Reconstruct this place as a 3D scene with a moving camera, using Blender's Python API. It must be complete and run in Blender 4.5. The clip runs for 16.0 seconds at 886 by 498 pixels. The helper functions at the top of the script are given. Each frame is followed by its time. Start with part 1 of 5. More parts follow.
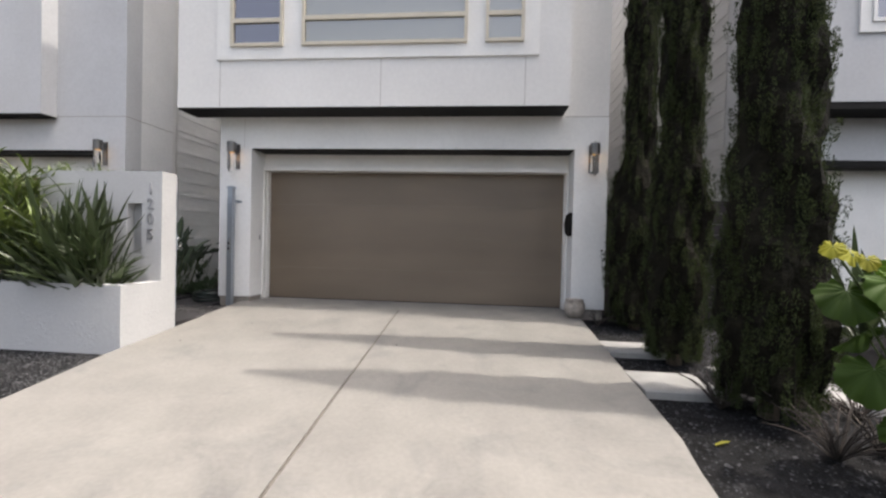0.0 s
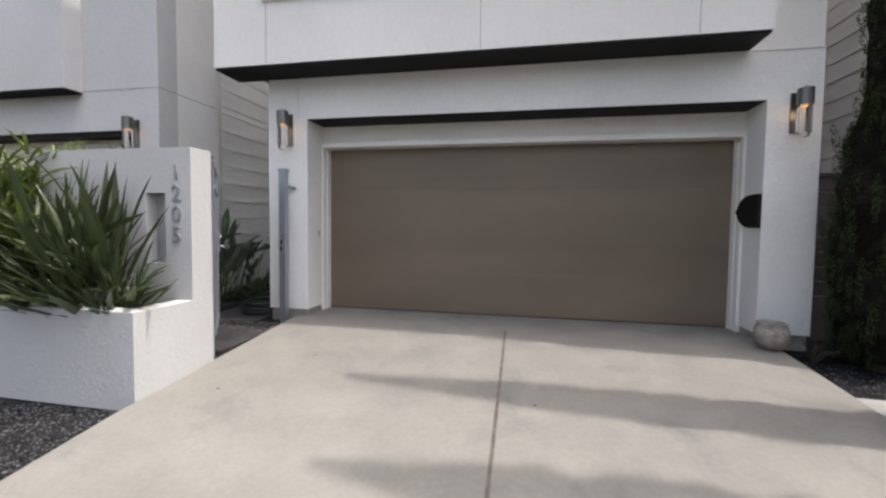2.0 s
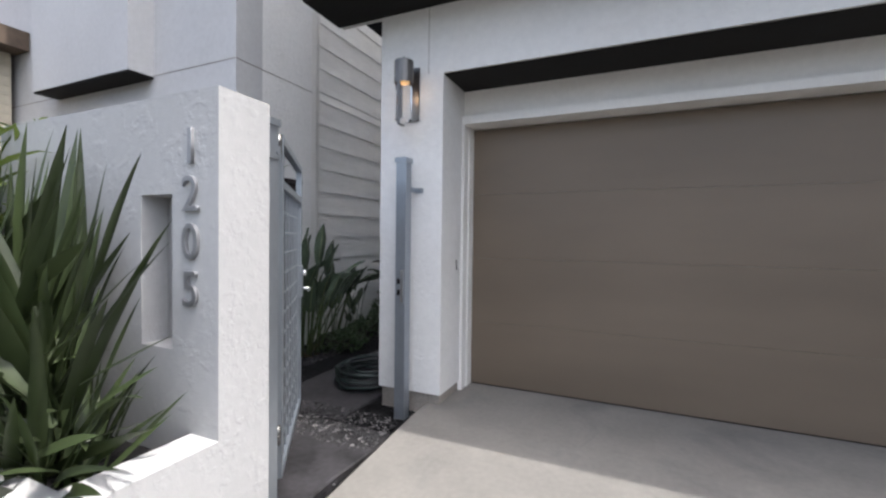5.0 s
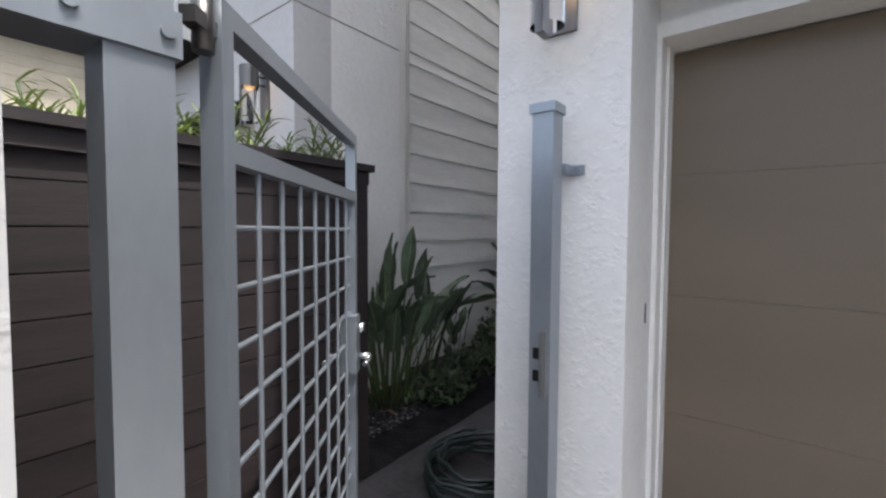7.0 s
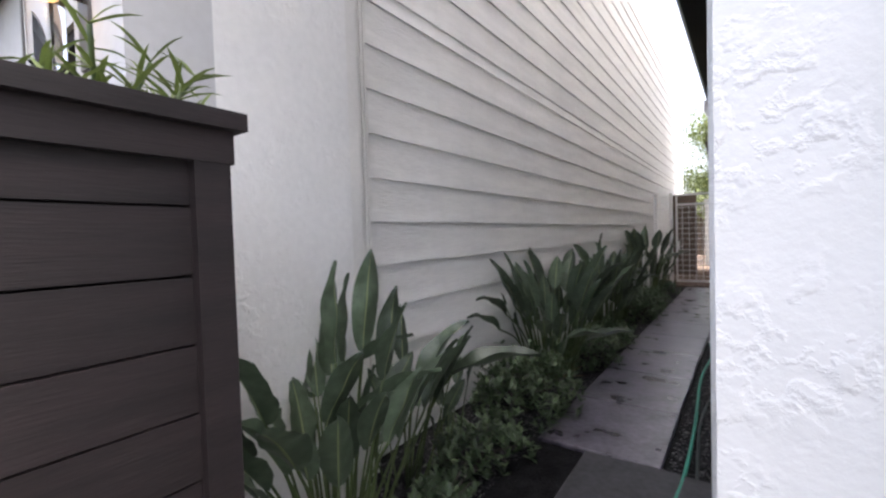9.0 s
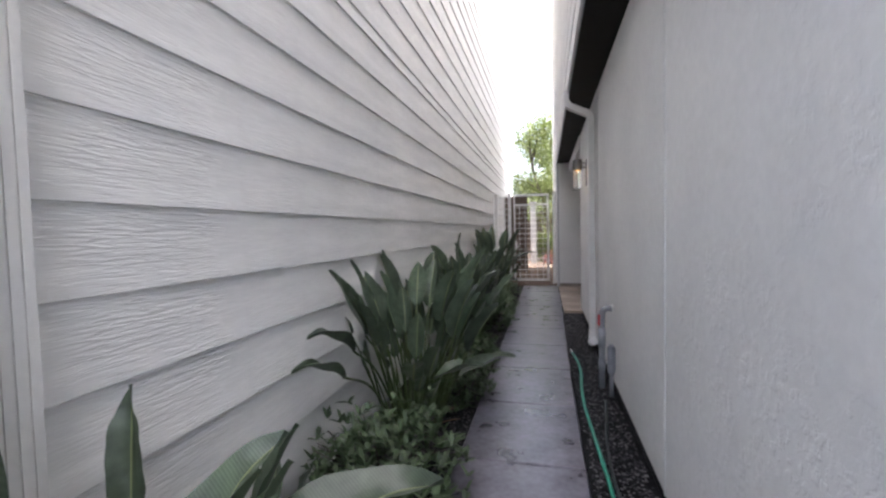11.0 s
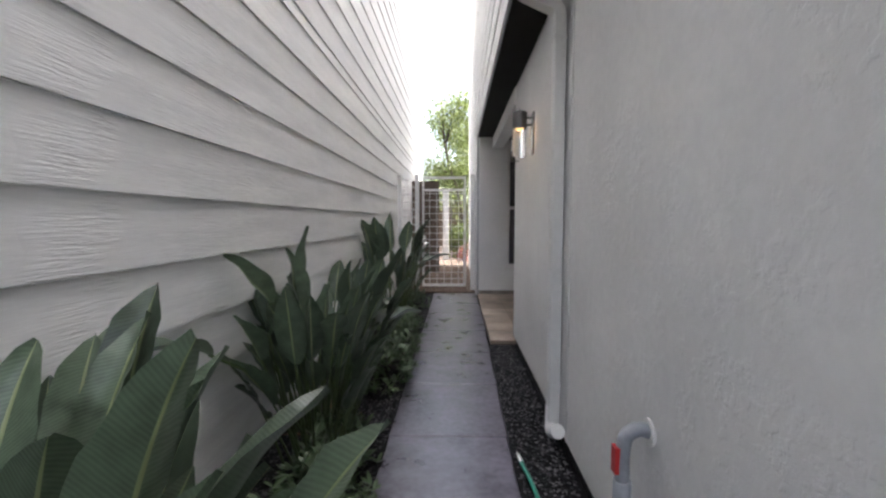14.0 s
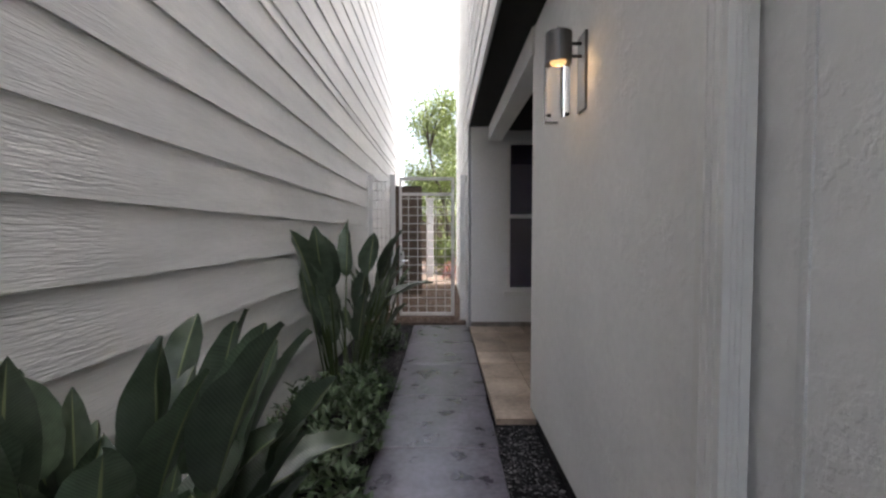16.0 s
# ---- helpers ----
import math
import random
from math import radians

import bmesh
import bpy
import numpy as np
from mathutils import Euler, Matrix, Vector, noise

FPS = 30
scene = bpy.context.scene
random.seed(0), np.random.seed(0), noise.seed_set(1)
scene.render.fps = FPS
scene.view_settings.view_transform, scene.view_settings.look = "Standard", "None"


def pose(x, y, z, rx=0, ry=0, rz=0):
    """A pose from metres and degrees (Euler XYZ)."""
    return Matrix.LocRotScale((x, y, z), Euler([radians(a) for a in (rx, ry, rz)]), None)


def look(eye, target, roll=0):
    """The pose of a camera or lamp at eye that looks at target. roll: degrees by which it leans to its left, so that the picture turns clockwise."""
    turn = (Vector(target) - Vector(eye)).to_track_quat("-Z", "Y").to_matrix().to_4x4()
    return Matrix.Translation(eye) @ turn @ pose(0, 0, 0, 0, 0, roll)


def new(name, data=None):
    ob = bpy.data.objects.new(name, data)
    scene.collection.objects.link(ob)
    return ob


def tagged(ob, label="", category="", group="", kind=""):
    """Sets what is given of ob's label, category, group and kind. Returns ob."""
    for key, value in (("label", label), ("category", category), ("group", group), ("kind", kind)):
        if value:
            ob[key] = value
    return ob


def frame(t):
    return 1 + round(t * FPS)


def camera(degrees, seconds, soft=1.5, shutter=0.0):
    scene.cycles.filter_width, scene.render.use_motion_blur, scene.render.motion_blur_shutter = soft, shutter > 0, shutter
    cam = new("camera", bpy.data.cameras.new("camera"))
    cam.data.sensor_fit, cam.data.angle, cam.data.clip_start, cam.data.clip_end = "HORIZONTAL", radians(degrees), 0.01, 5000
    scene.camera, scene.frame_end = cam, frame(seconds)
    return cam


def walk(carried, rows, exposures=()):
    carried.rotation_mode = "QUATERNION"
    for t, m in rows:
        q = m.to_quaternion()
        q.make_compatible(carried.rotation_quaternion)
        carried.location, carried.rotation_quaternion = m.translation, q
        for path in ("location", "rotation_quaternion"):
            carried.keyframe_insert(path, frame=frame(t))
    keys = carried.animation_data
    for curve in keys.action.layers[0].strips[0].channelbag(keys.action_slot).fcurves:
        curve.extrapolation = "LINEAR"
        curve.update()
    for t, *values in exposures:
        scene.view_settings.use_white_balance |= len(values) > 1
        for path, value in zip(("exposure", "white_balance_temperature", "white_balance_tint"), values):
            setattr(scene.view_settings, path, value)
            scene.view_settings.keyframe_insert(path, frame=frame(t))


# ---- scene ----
from collections import defaultdict

cam = camera(92.1, 16.0, soft=2.4)
PATH = [
    (0, (3.659, -7.008, 1.005), (3.47, -5.018, 0.975), 1.4),
    (0.5, (3.437, -6.601, 1.041), (3.193, -4.616, 1.006), 0.2),
    (1, (3.156, -6.214, 1.063), (2.867, -4.236, 1.013), -0.1),
    (1.5, (2.934, -5.807, 1.087), (2.589, -3.839, 0.995), -0.1),
    (2, (2.668, -5.424, 1.114), (2.274, -3.466, 1.013), 0.7),
    (2.5, (2.381, -5.065, 1.122), (1.962, -3.112, 1.03), 0.9),
    (3, (2.12, -4.695, 1.112), (1.669, -2.748, 1.033), 0.4),
    (3.5, (1.896, -4.355, 1.14), (1.374, -2.426, 1.055), 0.7),
    (4, (1.662, -4.041, 1.165), (1.064, -2.134, 1.097), 1.0),
    (6.5, (0.639, -2.446, 1.314), (-0.51, -0.81, 1.244), 0.4),
    (7, (0.389, -2.143, 1.351), (-0.836, -0.565, 1.263), 0.3),
    (7.4, (0.196, -1.897, 1.394), (-1.07, -0.351, 1.311), -0.4),
    (7.5, (0.15, -1.841, 1.399), (-1.116, -0.295, 1.312), -0.2),
    (7.8, (0.023, -1.651, 1.397), (-1.257, -0.116, 1.335), -0.7),
    (8, (-0.08, -1.542, 1.421), (-1.35, 0.0, 1.345), -0.3),
    (8.2, (-0.176, -1.446, 1.422), (-1.441, 0.102, 1.349), -0.5),
    (10.3, (-0.997, -0.17, 1.442), (-1.758, 1.679, 1.383), -1.8),
    (10.5, (-1.066, -0.079, 1.418), (-1.751, 1.799, 1.36), -1.5),
    (11, (-1.186, 0.183, 1.426), (-1.656, 2.125, 1.341), -1.3),
    (11.5, (-1.273, 0.554, 1.393), (-1.563, 2.53, 1.285), -0.6),
    (12, (-1.32, 0.984, 1.381), (-1.492, 2.974, 1.276), 0.2),
    (12.5, (-1.327, 1.438, 1.392), (-1.416, 3.429, 1.223), 0.3),
    (13, (-1.286, 1.958, 1.407), (-1.375, 3.944, 1.183), -0.6),
    (13.5, (-1.31, 2.405, 1.408), (-1.394, 4.394, 1.215), 0.4),
    (14, (-1.301, 2.87, 1.434), (-1.366, 4.865, 1.3), 0.0),
    (14.5, (-1.289, 3.314, 1.431), (-1.372, 5.308, 1.308), -0.0),
    (15, (-1.301, 3.802, 1.43), (-1.378, 5.797, 1.316), -0.1),
    (15.5, (-1.308, 4.279, 1.413), (-1.347, 6.277, 1.34), 0.4),
    (16, (-1.312, 4.756, 1.422), (-1.309, 6.754, 1.347), -0.0),
]
EXPOSURES = [(0, 1.53, 6650, 11), (2, 1.43, 6530, 11), (4, 1.64, 6260, 11), (6.5, 1.56, 6180, 10), (8.2, 2.2, 6480, 13), (10.3, 2.86, 6360, 14), (12, 2.9, 6310, 12), (14, 2.93, 6330, 11), (16, 2.63, 6370, 11)]
walk(cam, [(t, look(eye, target, roll)) for t, eye, target, roll in PATH], EXPOSURES)

# ---- light ----
SUN_EL, SUN_AZ = radians(67), radians(92)   # azimuth clockwise from +y
world = bpy.data.worlds.new("sky")
scene.world = world
world.use_nodes = True
wn = world.node_tree.nodes
sky = wn.new("ShaderNodeTexSky")
sky.sky_type = "NISHITA"
sky.sun_disc = False
sky.sun_elevation, sky.sun_rotation = SUN_EL, SUN_AZ
sky.air_density, sky.dust_density, sky.ozone_density = 1.0, 6.0, 1.0
wn["Background"].inputs["Strength"].default_value = 0.14
haze = wn.new("ShaderNodeHueSaturation")   # thin high cloud
haze.inputs["Saturation"].default_value = 0.62
world.node_tree.links.new(sky.outputs[0], haze.inputs["Color"])
world.node_tree.links.new(haze.outputs[0], wn["Background"].inputs["Color"])
sun_data = bpy.data.lights.new("sun", "SUN")
sun_data.energy, sun_data.angle, sun_data.color = 1.6, radians(0.6), (1.0, 0.95, 0.87)
sun = new("sun", sun_data)
sun_dir = Vector((math.sin(SUN_AZ) * math.cos(SUN_EL), math.cos(SUN_AZ) * math.cos(SUN_EL), math.sin(SUN_EL)))
sun.matrix_world = look(sun_dir * 40, (0, 0, 0))


# ---- materials ----
def mat(name, color, rough=0.8, metal=0.0, spread=0.12, scale=3.0, fine=60.0, bump=0.15, bump_scale=80.0, color2=None,
        stretch=(1, 1, 1), per_object=0.0, coat=0.0, dist=0.003, spec=0.5):
    """Paint or stone: colour varied at two scales, a fine relief, and a roughness that follows the stains."""
    m = bpy.data.materials.new(name)
    m.use_nodes = True
    n, l = m.node_tree.nodes, m.node_tree.links
    b = n["Principled BSDF"]
    tc = n.new("ShaderNodeTexCoord")
    mp = n.new("ShaderNodeMapping")
    mp.inputs["Scale"].default_value = stretch
    l.new(tc.outputs["Object"], mp.inputs["Vector"])
    big, small = n.new("ShaderNodeTexNoise"), n.new("ShaderNodeTexNoise")
    big.inputs["Scale"].default_value, big.inputs["Detail"].default_value = scale, 5
    small.inputs["Scale"].default_value, small.inputs["Detail"].default_value = fine, 3
    for x in (big, small):
        l.new(mp.outputs[0], x.inputs["Vector"])
    mix = n.new("ShaderNodeMath")
    mix.operation = "MULTIPLY_ADD"
    mix.inputs[1].default_value = 0.65
    l.new(big.outputs["Fac"], mix.inputs[0])
    s2 = n.new("ShaderNodeMath")
    s2.operation = "MULTIPLY"
    s2.inputs[1].default_value = 0.35
    l.new(small.outputs["Fac"], s2.inputs[0])
    l.new(s2.outputs[0], mix.inputs[2])
    ramp = n.new("ShaderNodeValToRGB")
    c2 = color2 or [max(0, c * (1 - 2.2 * spread)) for c in color]
    c1 = [min(0.9, c * (1 + spread)) for c in color]
    ramp.color_ramp.elements[0].position, ramp.color_ramp.elements[1].position = 0.3, 0.68
    ramp.color_ramp.elements[0].color, ramp.color_ramp.elements[1].color = (*c2, 1), (*c1, 1)
    l.new(mix.outputs[0], ramp.inputs[0])
    out = ramp.outputs[0]
    if per_object:
        info, hsv, mr = n.new("ShaderNodeObjectInfo"), n.new("ShaderNodeHueSaturation"), n.new("ShaderNodeMapRange")
        mr.inputs["To Min"].default_value, mr.inputs["To Max"].default_value = 1 - per_object, 1 + per_object
        l.new(info.outputs["Random"], mr.inputs["Value"])
        l.new(mr.outputs[0], hsv.inputs["Value"])
        l.new(out, hsv.inputs["Color"])
        out = hsv.outputs[0]
    l.new(out, b.inputs["Base Color"])
    rr = n.new("ShaderNodeMapRange")
    rr.inputs["To Min"].default_value, rr.inputs["To Max"].default_value = max(0.03, rough - 0.1), min(1, rough + 0.1)
    l.new(big.outputs["Fac"], rr.inputs["Value"])
    l.new(rr.outputs[0], b.inputs["Roughness"])
    b.inputs["Metallic"].default_value = metal
    b.inputs["Specular IOR Level"].default_value = spec
    b.inputs["Coat Weight"].default_value = coat
    if bump:
        bn, bp = n.new("ShaderNodeTexNoise"), n.new("ShaderNodeBump")
        bn.inputs["Scale"].default_value, bn.inputs["Detail"].default_value = bump_scale, 4
        l.new(mp.outputs[0], bn.inputs["Vector"])
        bp.inputs["Strength"].default_value, bp.inputs["Distance"].default_value = bump, dist
        l.new(bn.outputs["Fac"], bp.inputs["Height"])
        l.new(bp.outputs[0], b.inputs["Normal"])
    return m


def stucco(name, color, strength=0.5, scale=14.0):
    """Skip-trowel plaster: smooth flats with ragged ridges and pits."""
    m = mat(name, color, 0.9, spread=0.05, scale=1.3, fine=25, bump=0.2, bump_scale=140)
    n, l = m.node_tree.nodes, m.node_tree.links
    old = [x for x in n if x.bl_idname == "ShaderNodeBump"][0]
    co = [x for x in n if x.bl_idname == "ShaderNodeMapping"][0]
    a = n.new("ShaderNodeTexNoise")
    a.inputs["Scale"].default_value, a.inputs["Detail"].default_value, a.inputs["Distortion"].default_value = scale, 5, 0.15
    l.new(co.outputs[0], a.inputs["Vector"])
    r = n.new("ShaderNodeValToRGB")
    r.color_ramp.elements[0].position, r.color_ramp.elements[1].position = 0.47, 0.6
    l.new(a.outputs["Fac"], r.inputs[0])
    c = n.new("ShaderNodeTexNoise")
    c.inputs["Scale"].default_value, c.inputs["Detail"].default_value = scale * 0.22, 3
    l.new(co.outputs[0], c.inputs["Vector"])
    patch = n.new("ShaderNodeMapRange")
    patch.inputs["From Min"].default_value, patch.inputs["From Max"].default_value = 0.4, 0.66
    l.new(c.outputs["Fac"], patch.inputs["Value"])
    lay = n.new("ShaderNodeMath")
    lay.operation = "MULTIPLY"
    l.new(r.outputs[0], lay.inputs[0])
    l.new(patch.outputs[0], lay.inputs[1])
    p = n.new("ShaderNodeBump")
    p.inputs["Strength"].default_value, p.inputs["Distance"].default_value = strength, 0.005
    l.new(lay.outputs[0], p.inputs["Height"])
    l.new(old.outputs[0], p.inputs["Normal"])
    l.new(p.outputs[0], n["Principled BSDF"].inputs["Normal"])
    return m


def leaf_mat(name, color, rough=0.45, per_island=True, spread=0.35, veins=False, spec=0.5, thin=0.22):
    m = bpy.data.materials.new(name)
    m.use_nodes = True
    n, l = m.node_tree.nodes, m.node_tree.links
    b = n["Principled BSDF"]
    geo, info, tc = n.new("ShaderNodeNewGeometry"), n.new("ShaderNodeObjectInfo"), n.new("ShaderNodeTexCoord")
    no = n.new("ShaderNodeTexNoise")
    no.inputs["Scale"].default_value = 9
    l.new(tc.outputs["Object"], no.inputs["Vector"])
    add = n.new("ShaderNodeMath")
    add.operation = "MULTIPLY_ADD"
    add.inputs[1].default_value = 0.45
    l.new(no.outputs["Fac"], add.inputs[0])
    half = n.new("ShaderNodeMath")
    half.operation = "MULTIPLY"
    half.inputs[1].default_value = 0.55
    l.new((geo.outputs["Random Per Island"] if per_island else info.outputs["Random"]), half.inputs[0])
    l.new(half.outputs[0], add.inputs[2])
    r = n.new("ShaderNodeValToRGB")
    r.color_ramp.elements[0].color = (*[c * (1 - spread) for c in color], 1)
    r.color_ramp.elements[1].color = (*[c * (1 + spread * 1.6) for c in color], 1)
    l.new(add.outputs[0], r.inputs[0])
    l.new(r.outputs[0], b.inputs["Base Color"])
    b.inputs["Roughness"].default_value = rough
    b.inputs["Specular IOR Level"].default_value = spec
    tr, ms = n.new("ShaderNodeBsdfTranslucent"), n.new("ShaderNodeMixShader")
    l.new(r.outputs[0], tr.inputs["Color"])
    ms.inputs[0].default_value = thin
    l.new(b.outputs[0], ms.inputs[1])
    l.new(tr.outputs[0], ms.inputs[2])
    l.new(ms.outputs[0], n["Material Output"].inputs["Surface"])
    if veins:
        w, bp = n.new("ShaderNodeTexWave"), n.new("ShaderNodeBump")
        w.bands_direction = "DIAGONAL"
        w.inputs["Scale"].default_value, w.inputs["Distortion"].default_value = 46, 1.2
        l.new(tc.outputs["Object"], w.inputs["Vector"])
        bp.inputs["Strength"].default_value, bp.inputs["Distance"].default_value = 0.16, 0.002
        l.new(w.outputs["Fac"], bp.inputs["Height"])
        # paler veins, and the blade's uneven sheen put into its colour as blotches
        blot, both, span, tone = n.new("ShaderNodeTexNoise"), n.new("ShaderNodeMath"), n.new("ShaderNodeMapRange"), n.new("ShaderNodeHueSaturation")
        blot.inputs["Scale"].default_value, blot.inputs["Detail"].default_value = 22, 5
        l.new(tc.outputs["Object"], blot.inputs["Vector"])
        both.operation = "MULTIPLY_ADD"
        both.inputs[1].default_value = 0.25
        l.new(w.outputs["Fac"], both.inputs[0])
        l.new(blot.outputs["Fac"], both.inputs[2])
        span.inputs["From Min"].default_value, span.inputs["From Max"].default_value = 0.35, 0.85
        span.inputs["To Min"].default_value, span.inputs["To Max"].default_value = 0.62, 1.35
        l.new(both.outputs[0], span.inputs["Value"])
        l.new(span.outputs[0], tone.inputs["Value"])
        l.new(r.outputs[0], tone.inputs["Color"])
        l.new(tone.outputs[0], b.inputs["Base Color"])
        l.new(bp.outputs[0], b.inputs["Normal"])
    return m


STUCCO = stucco("white_stucco", (0.73, 0.725, 0.71), 0.45, 46.0)
# white plaster coloured mid grey, in place of shade the sun lamp doesn't leave
STUCCO_DIMMED = stucco("dimmed_white_stucco", (0.43, 0.43, 0.43), 0.36, 26.0)
STUCCO_SIDE = stucco("white_stucco_coarse", (0.8, 0.79, 0.775), 0.48, 30.0)
PANEL = mat("painted_panel", (0.71, 0.695, 0.672), 0.75, spread=0.05, scale=0.8, fine=18, bump=0.12, bump_scale=120)
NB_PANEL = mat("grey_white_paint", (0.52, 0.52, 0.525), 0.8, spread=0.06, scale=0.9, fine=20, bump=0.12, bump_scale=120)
TRIM = mat("white_trim_paint", (0.77, 0.755, 0.725), 0.5, spread=0.05, scale=2, fine=30, bump=0.06)
SIDING = mat("painted_lap_board", (0.83, 0.82, 0.8), 0.58, spread=0.06, scale=2.0, fine=14, bump=0.35, bump_scale=10, stretch=(6, 0.7, 6), per_object=0.03, dist=0.003)
sn, sl = SIDING.node_tree.nodes, SIDING.node_tree.links
grain, grain_map, patch, patch_range, grain_mul, grain_bump = (sn.new("ShaderNodeTexNoise"), sn.new("ShaderNodeMapping"), sn.new("ShaderNodeTexNoise"),
                                                               sn.new("ShaderNodeMapRange"), sn.new("ShaderNodeMath"), sn.new("ShaderNodeBump"))
grain_map.inputs["Scale"].default_value = (40, 4, 62)
grain.inputs["Scale"].default_value, grain.inputs["Detail"].default_value, grain.inputs["Distortion"].default_value = 1.6, 2, 0.9
patch.inputs["Scale"].default_value, patch.inputs["Detail"].default_value = 2.4, 2
patch_range.inputs["From Min"].default_value, patch_range.inputs["From Max"].default_value = 0.42, 0.62
grain_mul.operation = "MULTIPLY"
sl.new([x for x in sn if x.bl_idname == "ShaderNodeTexCoord"][0].outputs["Object"], grain_map.inputs["Vector"])
sl.new(grain_map.outputs[0], grain.inputs["Vector"])
sl.new([x for x in sn if x.bl_idname == "ShaderNodeTexCoord"][0].outputs["Object"], patch.inputs["Vector"])
sl.new(patch.outputs["Fac"], patch_range.inputs["Value"])
sl.new(grain.outputs["Fac"], grain_mul.inputs[0])
sl.new(patch_range.outputs[0], grain_mul.inputs[1])
sl.new(grain_mul.outputs[0], grain_bump.inputs["Height"])
grain_bump.inputs["Strength"].default_value, grain_bump.inputs["Distance"].default_value = 0.8, 0.008
sl.new(sn["Principled BSDF"].inputs["Normal"].links[0].from_socket, grain_bump.inputs["Normal"])
sl.new(grain_bump.outputs[0], sn["Principled BSDF"].inputs["Normal"])
BLACK = mat("black_soffit_paint", (0.011, 0.0102, 0.0098), 0.7, spread=0.3, bump=0.1, spec=0.2)
DOOR = mat("bronze_garage_door", (0.158, 0.122, 0.088), 0.42, spread=0.12, scale=0.9, fine=200, bump=0.12, bump_scale=300, stretch=(0.5, 1, 2))
CONCRETE = mat("driveway_concrete", (0.188, 0.178, 0.162), 0.85, spread=0.1, scale=2.6, fine=30, bump=0.25, bump_scale=160)
cn, cl = CONCRETE.node_tree.nodes, CONCRETE.node_tree.links
stain, stain_ramp, stain_mix = cn.new("ShaderNodeTexNoise"), cn.new("ShaderNodeValToRGB"), cn.new("ShaderNodeMixRGB")
stain.inputs["Scale"].default_value, stain.inputs["Detail"].default_value, stain.inputs["Distortion"].default_value = 1.5, 12, 0.6
stain.inputs["Roughness"].default_value = 0.66
stain_ramp.color_ramp.elements[0].position, stain_ramp.color_ramp.elements[1].position = 0.54, 0.75
stain_ramp.color_ramp.elements[0].color, stain_ramp.color_ramp.elements[1].color = (1, 1, 1, 1), (0.68, 0.7, 0.73, 1)
stain_mix.blend_type = "MULTIPLY"
stain_mix.inputs[0].default_value = 1.0
cl.new([x for x in cn if x.bl_idname == "ShaderNodeMapping"][0].outputs[0], stain.inputs["Vector"])
cl.new(stain.outputs["Fac"], stain_ramp.inputs[0])
cl.new(cn["Principled BSDF"].inputs["Base Color"].links[0].from_socket, stain_mix.inputs[1])
cl.new(stain_ramp.outputs[0], stain_mix.inputs[2])
cl.new(stain_mix.outputs[0], cn["Principled BSDF"].inputs["Base Color"])
CONC_DARK = mat("footing_concrete", (0.3, 0.27, 0.24), 0.9, spread=0.2, scale=6, bump=0.3)
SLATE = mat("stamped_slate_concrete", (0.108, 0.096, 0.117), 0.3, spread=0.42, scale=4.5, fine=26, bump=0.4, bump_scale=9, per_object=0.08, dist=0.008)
# shaded copy of the slate: the dimness by the gate is in its colour
SLATE_SHADED = mat("shaded_slate_concrete", (0.03, 0.028, 0.031), 0.62, spread=0.45, scale=5.5, fine=26, bump=0.4, bump_scale=9, dist=0.008)
STEP = mat("pale_stone", (0.26, 0.255, 0.245), 0.85, spread=0.12, scale=4, bump=0.3)
# dark soil, its colour lowered further for plant shade over the bed
SOIL = mat("shaded_dark_gravel_soil", (0.012, 0.0115, 0.012), 0.95, spec=0.1, spread=0.5, scale=8, fine=90, bump=0.9, bump_scale=45, dist=0.02)
# tan mulch, coloured darker as though the rear yard lay in shade
TANGRAVEL = mat("shaded_tan_mulch", (0.15, 0.105, 0.075), 0.9, spread=0.35, scale=14, fine=80, bump=0.8, bump_scale=40, dist=0.02)
TILE = mat("slate_porch_tile", (0.3, 0.235, 0.18), 0.6, spread=0.25, scale=3, fine=25, bump=0.3, bump_scale=20, per_object=0.28)
STEEL = mat("galvanised_steel", (0.31, 0.34, 0.375), 0.34, 0.7, spread=0.05, scale=5, fine=60, bump=0.05, stretch=(1, 1, 0.4))
CHROME = mat("satin_chrome", (0.7, 0.7, 0.7), 0.18, 1.0, spread=0.05, bump=0)
LAMP_METAL = mat("brushed_dark_nickel", (0.16, 0.155, 0.15), 0.38, 0.9, spread=0.12, scale=30, bump=0.05, stretch=(1, 1, 0.1))
WOOD = mat("dark_stained_board", (0.0215, 0.0142, 0.015), 0.65, spread=0.35, scale=3, fine=40, bump=0.4, bump_scale=30, stretch=(4, 0.5, 8), per_object=0.16)
WHITE_METAL = mat("white_painted_steel", (0.82, 0.81, 0.79), 0.5, spread=0.06, scale=10, bump=0.05)
PVC = mat("grey_pvc", (0.3, 0.31, 0.33), 0.5, spread=0.1, scale=10, bump=0.05)
HOSE = mat("green_hose", (0.02, 0.24, 0.16), 0.4, spread=0.15, scale=20, bump=0.05)
HOSE_DARK = mat("black_hose", (0.012, 0.022, 0.02), 0.4, spread=0.2, scale=20, bump=0.05)
CLAY = mat("weathered_pot", (0.3, 0.27, 0.24), 0.8, spread=0.25, scale=15, bump=0.3)
JOINT = mat("joint_filler", (0.12, 0.105, 0.09), 0.9, spread=0.3, scale=10, bump=0.2)
CREAM = mat("cream_paint", (0.6, 0.54, 0.42), 0.8, spread=0.08, bump=0.1)
ROOF = mat("brown_roof", (0.12, 0.085, 0.06), 0.8, spread=0.2, scale=8, bump=0.3)
BARK = mat("bark", (0.11, 0.085, 0.065), 0.9, spread=0.4, scale=12, bump=0.9, bump_scale=30, stretch=(1, 1, 0.25), dist=0.02)
